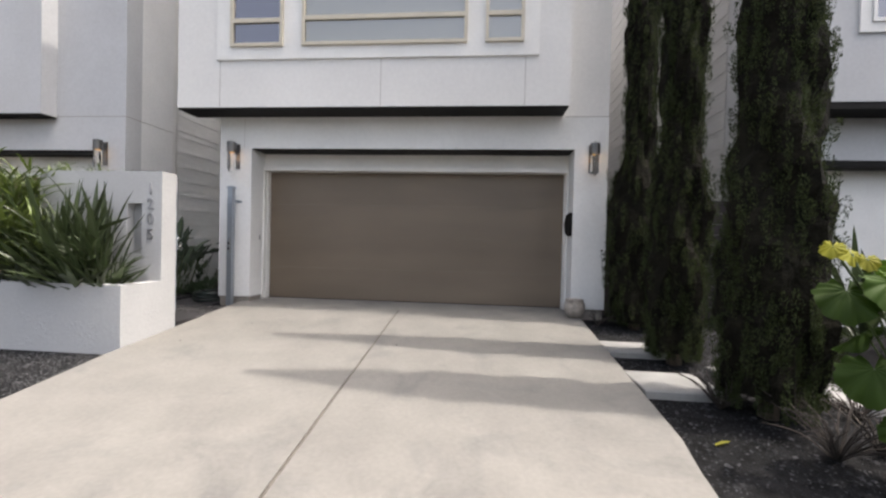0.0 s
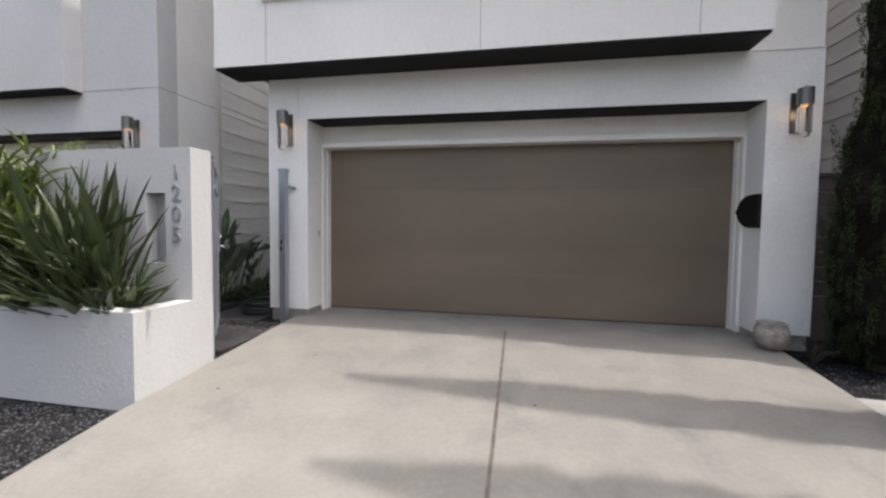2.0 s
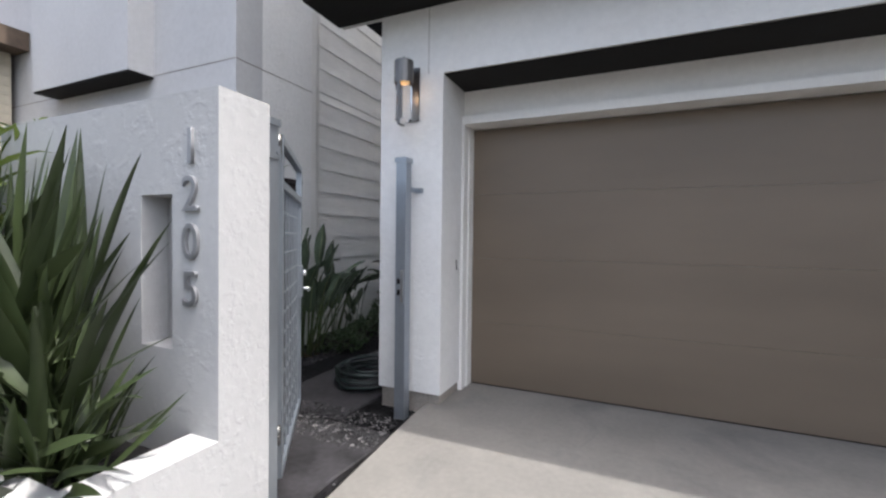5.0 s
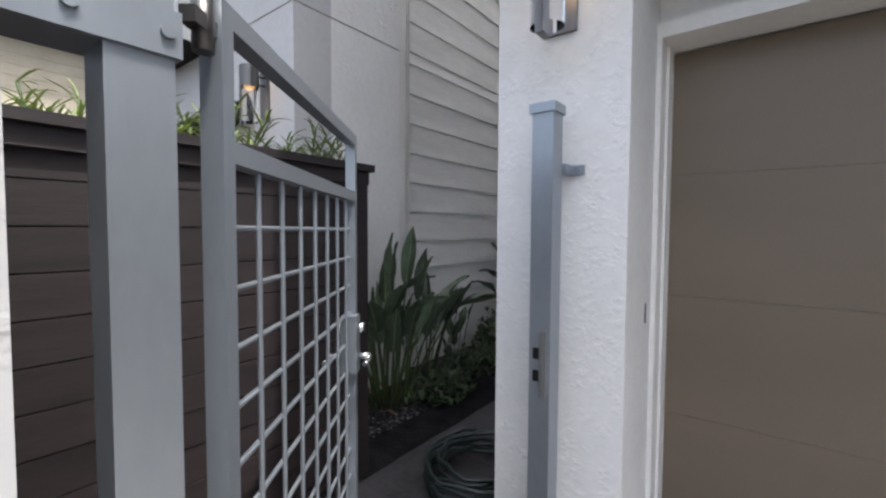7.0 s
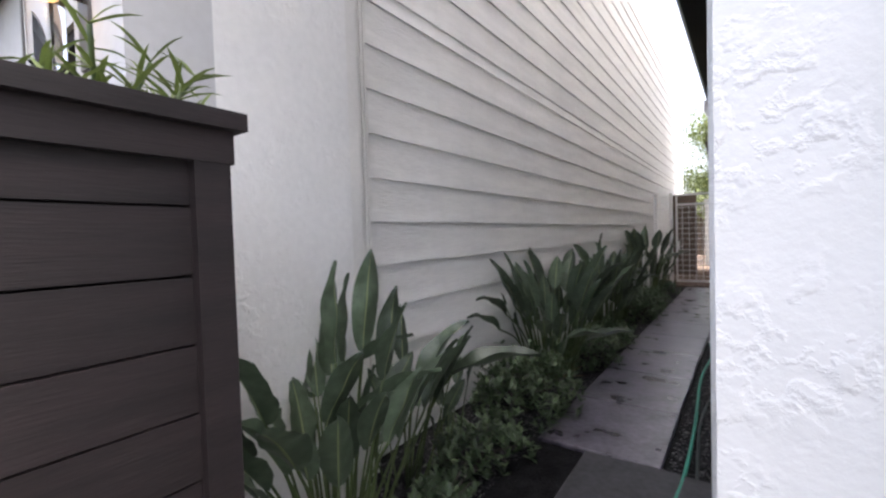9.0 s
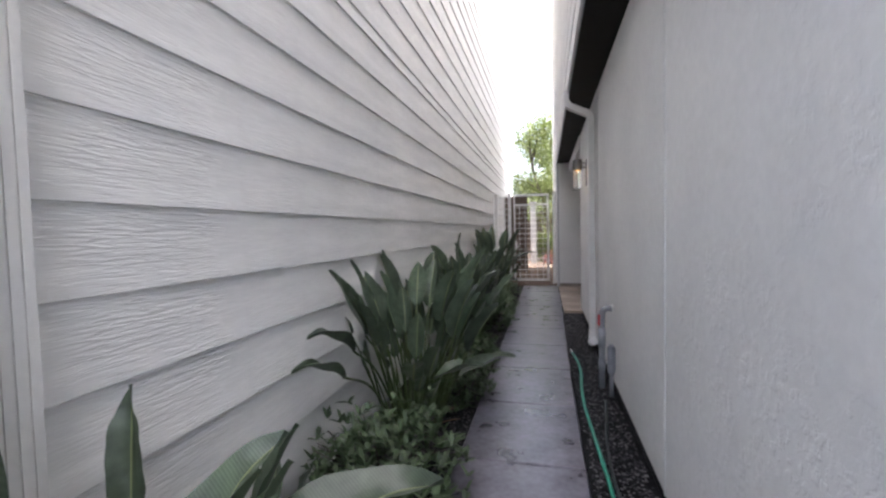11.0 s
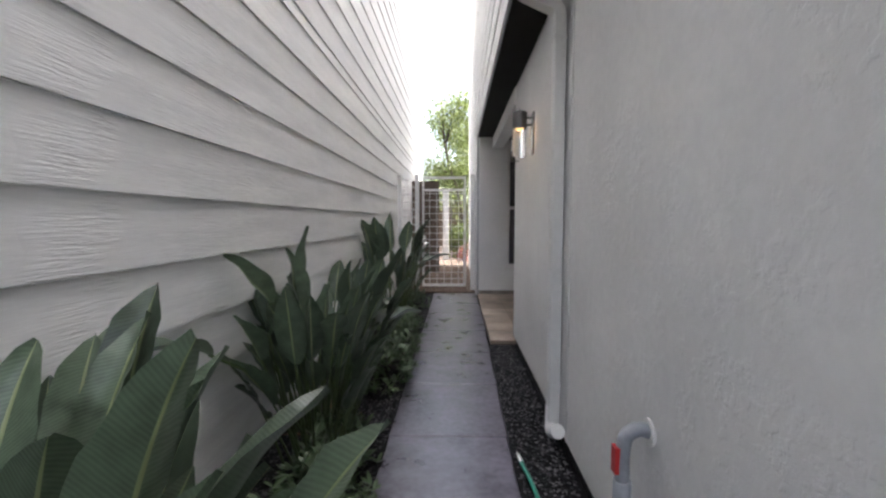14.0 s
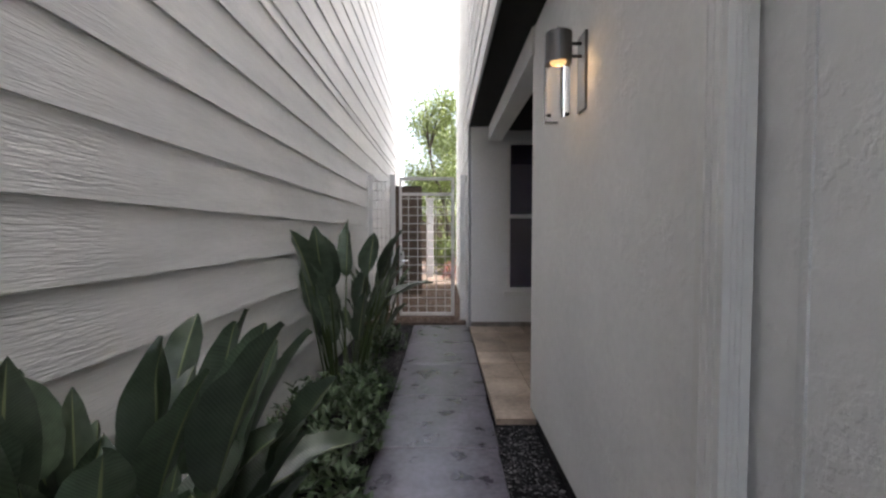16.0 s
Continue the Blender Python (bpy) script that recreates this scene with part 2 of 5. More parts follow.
ASPHALT = mat("asphalt", (0.05, 0.05, 0.05), 0.9, spread=0.2, scale=5, bump=0.4)
NICHE = mat("grey_mail_slot", (0.36, 0.36, 0.36), 0.5, 0.3, spread=0.1, bump=0.05)
DIGIT = mat("brushed_numeral", (0.33, 0.33, 0.34), 0.45, 0.7, spread=0.1, scale=20, bump=0.05)
# near black in place of the darkness in rooms that are not modelled
UNLIT_BACKING = mat("unlit_interior_black", (0.02, 0.02, 0.022), 0.8, spread=0.2, bump=0)
LEAF_STRAP = leaf_mat("strap_leaf", (0.036, 0.05, 0.02), 0.4, per_island=False, spread=0.6)
LEAF_PALM = leaf_mat("bamboo_leaf", (0.13, 0.17, 0.045), 0.5)
NB_SIDING = mat("grey_lap_board", (0.5, 0.49, 0.475), 0.65, spread=0.06, scale=2.0, fine=14, bump=0.3, bump_scale=10, stretch=(6, 0.55, 6))
LEAF_MID = leaf_mat("reed_leaf", (0.085, 0.115, 0.026), 0.45, spread=0.6)
LEAF_BOP = leaf_mat("paddle_leaf", (0.062, 0.085, 0.053), 0.3, per_island=False, spread=0.72, veins=True)
RIB = leaf_mat("leaf_midrib", (0.2, 0.23, 0.11), 0.45, per_island=False)
STALK = leaf_mat("leaf_stalk", (0.07, 0.1, 0.035), 0.45, per_island=False)
LEAF_SMALL = leaf_mat("shrub_leaf", (0.066, 0.1, 0.046), 0.4, spread=0.55)
LEAF_CYP = leaf_mat("cypress_leaf", (0.03, 0.039, 0.015), 0.75, spread=0.8, spec=0.15)
# dead inner twigs, with the crown's inner shade put into their colour
CYP_INNER = mat("shaded_dead_foliage", (0.011, 0.01, 0.0065), 0.9, spread=0.4, scale=9, fine=60, bump=0.9, bump_scale=25, dist=0.03, spec=0.1)
LEAF_BIG = leaf_mat("lobed_leaf", (0.04, 0.075, 0.01), 0.6, per_island=False, spec=0.25, thin=0.5)
LEAF_YEL = leaf_mat("yellow_leaf", (0.24, 0.23, 0.025), 0.6, per_island=False, spec=0.25, thin=0.4)
LEAF_TREE = leaf_mat("tree_leaf", (0.19, 0.235, 0.07), 0.5)
TWIG = mat("dry_twig", (0.05, 0.04, 0.034), 0.9, spread=0.3, scale=20, bump=0.2)

GLASS = bpy.data.materials.new("window_glass")
GLASS.use_nodes = True
gb = GLASS.node_tree.nodes["Principled BSDF"]
# violet base colour stands in for blue sky mirrored in the panes
gb.inputs["Base Color"].default_value = (0.03, 0.026, 0.06, 1)
gb.inputs["Roughness"].default_value = 0.03
gb.inputs["Specular IOR Level"].default_value = 1.0
gb.inputs["Coat Weight"].default_value = 1.0
gb.inputs["Coat Roughness"].default_value = 0.02
gb.inputs["Coat IOR"].default_value = 2.0
PALEGLASS = GLASS.copy()
PALEGLASS.name = "window_glass_pale_reflection"
# pale base colour paints in the bright cloud these panes reflect
PALEGLASS.node_tree.nodes["Principled BSDF"].inputs["Base Color"].default_value = (0.2, 0.2, 0.17, 1)
LAMPGLASS = bpy.data.materials.new("clear_glass")
LAMPGLASS.use_nodes = True
lb = LAMPGLASS.node_tree.nodes["Principled BSDF"]
lb.inputs["Base Color"].default_value = (0.95, 0.95, 0.95, 1)
lb.inputs["Roughness"].default_value = 0.06
lb.inputs["Transmission Weight"].default_value = 1.0
lb.inputs["IOR"].default_value = 1.25
BULB = bpy.data.materials.new("lit_bulb")
BULB.use_nodes = True
eb = BULB.node_tree.nodes["Principled BSDF"]
eb.inputs["Emission Color"].default_value = (1.0, 0.62, 0.26, 1)
eb.inputs["Emission Strength"].default_value = 0.2
eb.inputs["Base Color"].default_value = (0.3, 0.16, 0.06, 1)


# ---- mesh helpers ----
def box(bm, x0, x1, y0, y1, z0, z1, m=None):
    vs = [bm.verts.new((x, y, z)) for x in (x0, x1) for y in (y0, y1) for z in (z0, z1)]
    if m is not None:
        for v in vs:
            v.co = m @ v.co
    for f in ((0, 1, 3, 2), (4, 6, 7, 5), (0, 4, 5, 1), (2, 3, 7, 6), (0, 2, 6, 4), (1, 5, 7, 3)):
        bm.faces.new([vs[i] for i in f])
    return vs


def cyl(bm, a, b, r, r2=None, n=12, caps=True):
    a, b = Vector(a), Vector(b)
    r2 = r if r2 is None else r2
    q = (b - a).to_track_quat("Z", "Y").to_matrix()
    ra = [bm.verts.new(a + q @ Vector((r * math.cos(k * math.tau / n), r * math.sin(k * math.tau / n), 0))) for k in range(n)]
    rb = [bm.verts.new(b + q @ Vector((r2 * math.cos(k * math.tau / n), r2 * math.sin(k * math.tau / n), 0))) for k in range(n)]
    for k in range(n):
        bm.faces.new((ra[k], ra[(k + 1) % n], rb[(k + 1) % n], rb[k])).smooth = True
    if caps:
        bm.faces.new(ra[::-1]), bm.faces.new(rb)


def tube(bm, pts, r, n=8):
    pts = [Vector(p) for p in pts]
    rings = []
    for i, p in enumerate(pts):
        d = (pts[min(i + 1, len(pts) - 1)] - pts[max(i - 1, 0)]).normalized()
        q = d.to_track_quat("Z", "Y").to_matrix()
        rr = r[i] if isinstance(r, (list, tuple)) else r
        rings.append([bm.verts.new(p + q @ Vector((rr * math.cos(k * math.tau / n), rr * math.sin(k * math.tau / n), 0))) for k in range(n)])
    for a, b in zip(rings, rings[1:]):
        off = min(range(n), key=lambda s: sum((a[k].co - b[(k + s) % n].co).length for k in range(n)))
        for k in range(n):
            bm.faces.new((a[k], a[(k + 1) % n], b[(k + 1 + off) % n], b[(k + off) % n])).smooth = True
    bm.faces.new(rings[0][::-1]), bm.faces.new(rings[-1])


def smooth_line(pts, steps=6):
    """A Catmull-Rom curve through the points."""
    pts = [Vector(p) for p in pts]
    ext = [2 * pts[0] - pts[1], *pts, 2 * pts[-1] - pts[-2]]
    out = []
    for i in range(1, len(ext) - 2):
        p0, p1, p2, p3 = ext[i - 1:i + 3]
        for k in range(steps):
            t = k / steps
            out.append(0.5 * (2 * p1 + (p2 - p0) * t + (2 * p0 - 5 * p1 + 4 * p2 - p3) * t * t + (3 * p1 - p0 - 3 * p2 + p3) * t ** 3))
    return out + [pts[-1]]


def mesh_of(name, bm, *materials, bevel=0.0, normals=True):
    if bevel:
        edges = [e for e in bm.edges if len(e.link_faces) == 2 and e.calc_face_angle(0) > 0.6]
        bmesh.ops.bevel(bm, geom=edges, offset=bevel, segments=2, profile=0.6, affect="EDGES", clamp_overlap=True)
    if normals:
        bmesh.ops.recalc_face_normals(bm, faces=bm.faces)
    me = bpy.data.meshes.new(name)
    bm.to_mesh(me)
    bm.free()
    for m in materials:
        me.materials.append(m)
    return me


def part(name, bm, material, parent, label="", bevel=0.0, normals=True):
    ob = new(name, mesh_of(name, bm, material, bevel=bevel, normals=normals))
    ob.parent = parent
    if label:
        ob["label"] = label
    return ob


def box_part(name, dims, material, parent, label="", bevel=0.003):
    bm = bmesh.new()
    box(bm, *dims)
    return part(name, bm, material, parent, label, bevel)


def thing(name, label, category, at=(0, 0, 0), rz=0, group="", kind=""):
    ob = new(name)
    ob.matrix_world = pose(*at, 0, 0, rz)
    ob.empty_display_size = 0.1
    return tagged(ob, label, category, group, kind)


def structure(name, boxes, material, label, category="wall", bevel=0.0):
    bm = bmesh.new()
    for b in boxes:
        box(bm, *b)
    return tagged(new(name, mesh_of(name, bm, material, bevel=bevel)), label, category, kind="structure")


def ground_z(y):
    """The drive climbs to the garage; the alley behind it is level."""
    return 0.0 if y > -0.8 else max(-0.75, 0.09 * (y + 0.8))


# ---- ground ----
def ground_sheet():
    bm = bmesh.new()
    ys = [-300, -40, -9.2, -0.8, -0.2, 4, 30, 300]
    xs = [-300, -40, -8, 8, 40, 300]
    grid = [[bm.verts.new((x, y, ground_z(y) - (0.075 if y < -0.5 else 0.095))) for x in xs] for y in ys]
    for j in range(len(ys) - 1):
        for i in range(len(xs) - 1):
            bm.faces.new((grid[j][i], grid[j][i + 1], grid[j + 1][i + 1], grid[j + 1][i]))
    return tagged(new("ground", mesh_of("ground", bm, SOIL)), "dark soil and fine gravel between the houses", "ground", kind="structure")


ground_sheet()


def slab(name, outline, z_of, thick, material, label, category):
    """A flat cast slab with a rounded rim: outline is a list of (x, y)."""
    bm = bmesh.new()
    top = [bm.verts.new((x, y, z_of(y))) for x, y in outline]
    low = [bm.verts.new((x, y, z_of(y) - thick)) for x, y in outline]
    bm.faces.new(top), bm.faces.new(low[::-1])
    n = len(outline)
    for k in range(n):
        bm.faces.new((top[k], low[k], low[(k + 1) % n], top[(k + 1) % n]))
    return tagged(new(name, mesh_of(name, bm, material, bevel=0.008)), label, category, kind="structure")


# two casts of the drive with an expansion joint between them, and the apron before the door
drive = thing("driveway", "sunlit pale concrete driveway with a dark expansion joint", "driveway", kind="structure")
for nm, x0, x1 in (("drive_cast", -0.12, 2.425), ("drive_cast", 2.45, 4.98)):
    bm = bmesh.new()
    left = x0 < 0
    rows = [-0.8, -2.0, -3.0, -4.0, -4.35, -6.0, -9.2]
    vs = []
    for y in rows:
        a = x0 + (0.08 if left and y < -3 else 0)
        skew = 0.02 * (-0.8 - y)
        if not left:
            a += skew
        b = x1 + (skew if left else (0.05 if -4.1 < y else (0.0 if y > -4.36 else -0.12)))
        vs.append([bm.verts.new((a, y, ground_z(y))), bm.verts.new((b, y, ground_z(y))), bm.verts.new((b, y, ground_z(y) - 0.12)), bm.verts.new((a, y, ground_z(y) - 0.12))])
    for p, q in zip(vs, vs[1:]):
        for k in range(4):
            bm.faces.new((p[k], p[(k + 1) % 4], q[(k + 1) % 4], q[k]))
    bm.faces.new(vs[0][::-1]), bm.faces.new(vs[-1])
    part(nm, bm, CONCRETE, drive)
bm = bmesh.new()
box(bm, -0.12, 4.98, -0.80, 0.3, -0.12, 0.0)
part("apron", bm, CONCRETE, drive)
bm = bmesh.new()
vs = [[bm.verts.new((x + 0.02 * (-0.8 - y), y, ground_z(y) - 0.012)) for x in (2.418, 2.458)] for y in (-0.8, -9.2)]
bm.faces.new((vs[0][0], vs[0][1], vs[1][1], vs[1][0]))
part("joint", bm, JOINT, drive, "dark filled expansion joint")
structure("road", [(-60, 60, -22, -9.4, -0.9, -0.76)], ASPHALT, "dark asphalt street before the houses", "road")


# ---- the house: garage front ----
HX0, HX1, HY, ZB = -0.535, 5.43, -0.58, 2.905   # pillar sides, front plane, underside of the upper storey
# unseen wall tops, raised until they shade the alley and the neighbour's bay
TOP = 10.3
structure("wall_front", [(HX0, -0.015, HY, 0.12, 0.075, ZB), (4.95, HX1, HY, 0.12, 0.075, ZB), (-0.015, 4.95, HY, 0.12, 2.415, ZB)],
          STUCCO, "white stucco garage front with two piers and a header", "wall", bevel=0.012)
structure("wall_footing", [(HX0 + 0.02, -0.03, HY + 0.02, 0.1, -0.15, 0.075), (4.965, HX1 - 0.02, HY + 0.02, 0.1, -0.15, 0.075)], CONC_DARK, "rough concrete footing under the piers", "footing", bevel=0.006)
WX, ZA, PY = -0.58, 3.06, 11.4     # alley wall plane, alley soffit, porch end wall
structure("wall_alley", [(WX, WX + 0.2, 0.12, 8.25, -0.02, ZA)], STUCCO_SIDE, "white coarse stucco side wall along the alley", "wall")
structure("wall_alley_base", [(WX + 0.012, WX + 0.19, 0.12, 8.24, -0.2, -0.02)], BLACK, "dark foundation strip under the stucco", "footing")
structure("wall_porch_inner", [(WX + 0.2, 1.6, 8.05, 8.25, -0.1, ZA), (1.4, 1.6, 8.25, PY, -0.1, ZA)], STUCCO_SIDE, "white stucco inside the porch recess", "wall")
# grey instead of the house's white: dims the sun bounced onto the facing siding
structure("wall_house_right", [(HX1 - 0.2, HX1, 0.12, 16, -0.1, TOP)], NB_PANEL, "far side of the house, greyed to cut sunlight bounced into the gap", "wall")
structure("ceiling_porch", [(-0.42, 1.6, 8.1, PY + 0.1, 3.0, 3.04)], BLACK, "black painted porch ceiling", "ceiling")
structure("beam_porch", [(-0.6, -0.40, 8.2, PY - 0.004, 2.84, ZA - 0.004)], STUCCO_SIDE, "white stucco beam across the porch opening", "beam", bevel=0.01)
structure("wall_porch_end", [(-0.86, -0.30, PY, PY + 0.2, 0.03, ZA + 0.02), (0.8, 1.6, PY, PY + 0.2, 0.03, ZA), (-0.30, 0.8, PY, PY + 0.2, 0.03, 0.52), (-0.30, 0.8, PY, PY + 0.2, 2.84, ZA)], STUCCO_SIDE, "white stucco end wall of the porch with a window", "wall")
structure("wall_porch_end_back", [(-0.4, 1.6, PY + 0.5, PY + 0.6, 0, ZA)], UNLIT_BACKING, "near-black panel standing in for the unlit room behind the porch window", "wall")
structure("wall_porch_end_base", [(-0.85, 1.6, PY + 0.015, PY + 0.2, -0.1, 0.03)], CONC_DARK, "grey foundation strip", "footing")
# upper storey: front box and long side
BX0, BX1, BY = -0.95, 4.78, -1.005
structure("wall_upper_front", [(BX0, BX1, BY, -0.5, ZB + 0.02, TOP)], PANEL, "white painted panel front of the upper storey", "wall", bevel=0.006)
structure("wall_upper_right", [(BX1, HX1, -0.56, -0.3, ZB, TOP)], PANEL, "white painted panel beside the upper storey", "wall")
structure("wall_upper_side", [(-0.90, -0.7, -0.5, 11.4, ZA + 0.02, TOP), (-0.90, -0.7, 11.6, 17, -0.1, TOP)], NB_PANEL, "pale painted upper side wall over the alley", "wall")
structure("ceiling_soffit_front", [(BX0 + 0.012, BX1 - 0.012, BY + 0.012, HY + 0.002, ZB - 0.004, ZB + 0.02)], BLACK, "black soffit under the upper storey", "soffit")
structure("ceiling_soffit_alley", [(-0.89, WX + 0.05, -0.52, 11.42, ZA - 0.002, ZA + 0.018)], BLACK, "black soffit along the alley", "soffit")
# added out of view, closing the raised walls against the sun
structure("roof_house", [(-0.95, HX1, -1.0, 17, TOP, TOP + 0.25)], PANEL, "unseen flat white roof, set high to keep sun off the alley", "roof")
# seams of the panels
for nm, dims in (("trim_seam_upper", (2.136, 2.142, BY - 0.002, BY, 2.93, 3.6)), ("trim_seam_upper", (4.168, 4.174, BY - 0.002, BY, 2.93, 3.6)),
                 ("trim_seam_upper", (-0.285, -0.279, BY - 0.002, BY, 2.93, 3.6)), ("trim_seam_header", (-0.135, -0.131, HY - 0.0015, HY + 0.01, 2.42, 2.9)),
                 ("trim_seam_pier", (4.79, HX1, HY - 0.002, HY + 0.01, 2.888, 2.896))):
    structure(nm, [dims], CONC_DARK, "fine dark panel seam", "seam")
for jy in (2.62, 5.60):
    structure("trim_alley_joint", [(WX - 0.006, WX, jy, jy + 0.022, -0.02, ZA - 0.01)], STUCCO, "raised vertical plaster control joint", "joint", bevel=0.002)

# reveal trim and the garage door
structure("trim_garage_header", [(-0.1, 5.05, -0.155, 0.14, 2.202, 2.42)], TRIM, "white painted header board over the garage door", "trim", bevel=0.003)
structure("trim_garage", [(-0.1, 0.004, -0.2, 0.13, 0.0, 2.2), (4.921, 5.03, -0.2, 0.13, 0.0, 2.2), (0.004, 4.921, -0.2, 0.13, 2.138, 2.2)], TRIM, "white painted casing round the garage door", "trim", bevel=0.006)
structure("trim_garage_stop", [(-0.08, 0.014, -0.1, 0.12, 0.0, 2.15), (4.911, 5.01, -0.1, 0.12, 0.0, 2.15)], TRIM, "slim white stop against the garage door", "trim", bevel=0.003)
structure("trim_reveal", [(-0.015, 4.95, HY + 0.02, -0.156, 2.408, 2.416)], BLACK, "black strip under the header", "trim")


def garage_door():
    d = thing("garage_door", "closed dark bronze sectional garage door with faint panel joints", "garage door", (0, 0, 0))
    hgt = 2.13 / 4
    for k in range(4):
        bm = bmesh.new()
        box(bm, 0.002, 4.925, 0.0, 0.05, k * hgt + (0.0 if k else 0.012), (k + 1) * hgt - 0.0012)
        part("door_section", bm, DOOR, d, bevel=0.0008)
    box_part("bottom_seal", (0.002, 4.925, 0.004, 0.045, 0.002, 0.014), BLACK, d, "black rubber bottom seal")
    return d


garage_door()
structure("wall_garage_back", [(-0.3, 5.2, 0.2, 0.3, -0.1, 2.9)], UNLIT_BACKING, "near-black panel standing in for the unlit garage behind the door", "wall")


def window_unit(name, x0, x1, z0, z1, y, bars, material=TRIM, glass=GLASS):
    """A window facing -y: frame, sash bars at the heights given, one pane for each light."""
    w = thing(name, "window in a white frame with reflecting panes", "window", (x0, y, z0), kind="structure")
    wd, ht, t = x1 - x0, z1 - z0, 0.045
    bm = bmesh.new()
    for d in ((0, t, 0, 0.06, 0, ht), (wd - t, wd, 0, 0.06, 0, ht), (t, wd - t, 0, 0.06, 0, t), (t, wd - t, 0, 0.06, ht - t, ht)):
        box(bm, *d)
    part("window_frame", bm, material, w, bevel=0.004)
    zs = [0, *[b - z0 for b in bars], ht]
    for b in zs[1:-1]:
        box_part("sash_bar", (t, wd - t, 0.004, 0.056, b - 0.03, b + 0.03), material, w)
    for a, b in zip(zs, zs[1:]):
        box_part("pane", (t - 0.005, wd - t + 0.005, 0.035, 0.043, a + 0.02, b - 0.02), glass, w, "reflecting glass pane", bevel=0)
    return w


# front window group on the upper storey
structure("trim_window_front", [(-0.32, -0.1, BY - 0.03, BY, 3.61, 5.6), (4.14, 4.35, BY - 0.03, BY, 3.61, 5.6), (-0.1, 4.14, BY - 0.03, BY, 3.61, 3.79),
                                (0.70, 0.98, BY - 0.028, BY, 3.79, 5.6), (3.36, 3.61, BY - 0.028, BY, 3.79, 5.6), (-0.32, 4.35, BY - 0.03, BY, 5.6, 5.78)], TRIM, "flat white window surround", "trim", bevel=0.004)
FRAME_CREAM = mat("cream_window_frame", (0.55, 0.5, 0.4), 0.5, spread=0.06, bump=0.05)
window_unit("window_1", -0.1, 0.70, 3.79, 5.6, BY - 0.065, [4.16], FRAME_CREAM)
window_unit("window_2", 0.98, 3.36, 3.79, 5.6, BY - 0.065, [4.18], FRAME_CREAM, PALEGLASS)
window_unit("window_3", 3.61, 4.14, 3.79, 5.6, BY - 0.065, [4.18], FRAME_CREAM, PALEGLASS)
window_unit("window_porch", -0.30, 0.8, 0.52, 2.84, PY + 0.02, [1.68], TRIM)
structure("trim_porch_window", [(-0.36, 0.86, PY - 0.03, PY - 0.001, 0.44, 0.52)], TRIM, "white sill under the porch window", "trim", bevel=0.004)

# ---- the neighbour beyond the alley ----
NX, SX = -2.39, -2.58      # stucco corner, siding plane
structure("wall_neighbour_front", [(-9.0, NX, -0.33, 0.0, 2.43, TOP), (-2.94, NX, -0.33, 0.0, -0.15, 2.43), (-9.0, -8.2, -0.33, 0.0, -0.15, 2.43)], NB_PANEL, "pale grey painted front of the neighbouring house", "wall", bevel=0.006)
structure("wall_neighbour_side", [(-2.75, NX, 0.0, 0.765, -0.15, TOP)], STUCCO_SIDE, "pale stucco return of the neighbouring house", "wall", bevel=0.006)
structure("wall_neighbour_core", [(-9.0, SX - 0.03, 0.77, 19.1, -0.15, 9.7)], NB_PANEL, "sheathing behind the lap boards", "wall")
structure("wall_neighbour_box", [(-5.6, -3.665, -0.6, -0.33, 2.98, TOP)], NB_PANEL, "pale painted bay of the neighbouring house", "wall", bevel=0.006)
structure("ceiling_neighbour_soffit", [(-5.59, -3.675, -0.59, -0.33, 2.96, 2.981)], BLACK, "black soffit under the bay", "soffit")
structure("trim_neighbour_seam", [(-9.0, NX + 0.003, -0.333, -0.325, 2.995, 3.003), (NX, NX + 0.003, -0.333, 0.76, 2.995, 3.003)], CONC_DARK, "fine panel seam", "seam")
structure("trim_neighbour_garage", [(-8.2, -2.94, -0.31, 0.1, 2.36, 2.432)], BLACK, "black strip over the neighbour's garage opening", "trim")
structure("trim_neighbour_header", [(-8.2, -2.94, -0.05, 0.1, 2.0, 2.36)], TRIM, "white garage header trim", "trim")
structure("door_neighbour_garage", [(-8.2, -2.94, 0.0, 0.08, -0.1, 2.0)], DOOR, "closed dark bronze garage door", "garage door")
flutes = [(-2.64, -2.402, 0.765, 0.855, -0.1, TOP)]
for k in range(5):
    flutes += [(-2.64, -2.476, 0.855 + 0.03 * k, 0.861 + 0.03 * k, -0.1, TOP), (-2.64, -2.47, 0.861 + 0.03 * k, 0.885 + 0.03 * k, -0.1, TOP)]
structure("trim_corner_board", flutes, TRIM, "fluted white corner trim beside the lap boards", "trim", bevel=0.003)
structure("building_backdrop_left", [(-9.0, -6.65, -2.4, -0.4, -0.4, 3.7)], CREAM, "cream house farther down the street", "house")
structure("roof_backdrop_left", [(-9.4, -6.3, -2.8, -0.34, 3.7, 3.95)], ROOF, "brown eave of the farther house", "roof")

# ---- the neighbour across the other alley ----
RX = 7.35
structure("wall_right_front", [(RX, 16, -0.5, 0.0, 2.28, TOP), (RX, 8.3, -0.5, 0.0, -0.2, 2.28), (13.4, 16, -0.5, 0, -0.2, 2.28)], NB_PANEL, "pale painted front of the house beyond the cypresses", "wall", bevel=0.006)
structure("wall_right_bay", [(7.95, 16, -0.95, -0.5, 2.97, TOP)], NB_PANEL, "pale painted bay beyond the cypresses", "wall", bevel=0.006)
structure("ceiling_right_soffit", [(7.96, 16, -0.94, -0.5, 2.88, 2.972)], BLACK, "black soffit under the bay", "soffit")
structure("trim_right_garage", [(8.3, 13.4, -0.52, 0.05, 2.2, 2.29)], BLACK, "black strip over the garage opening", "trim")
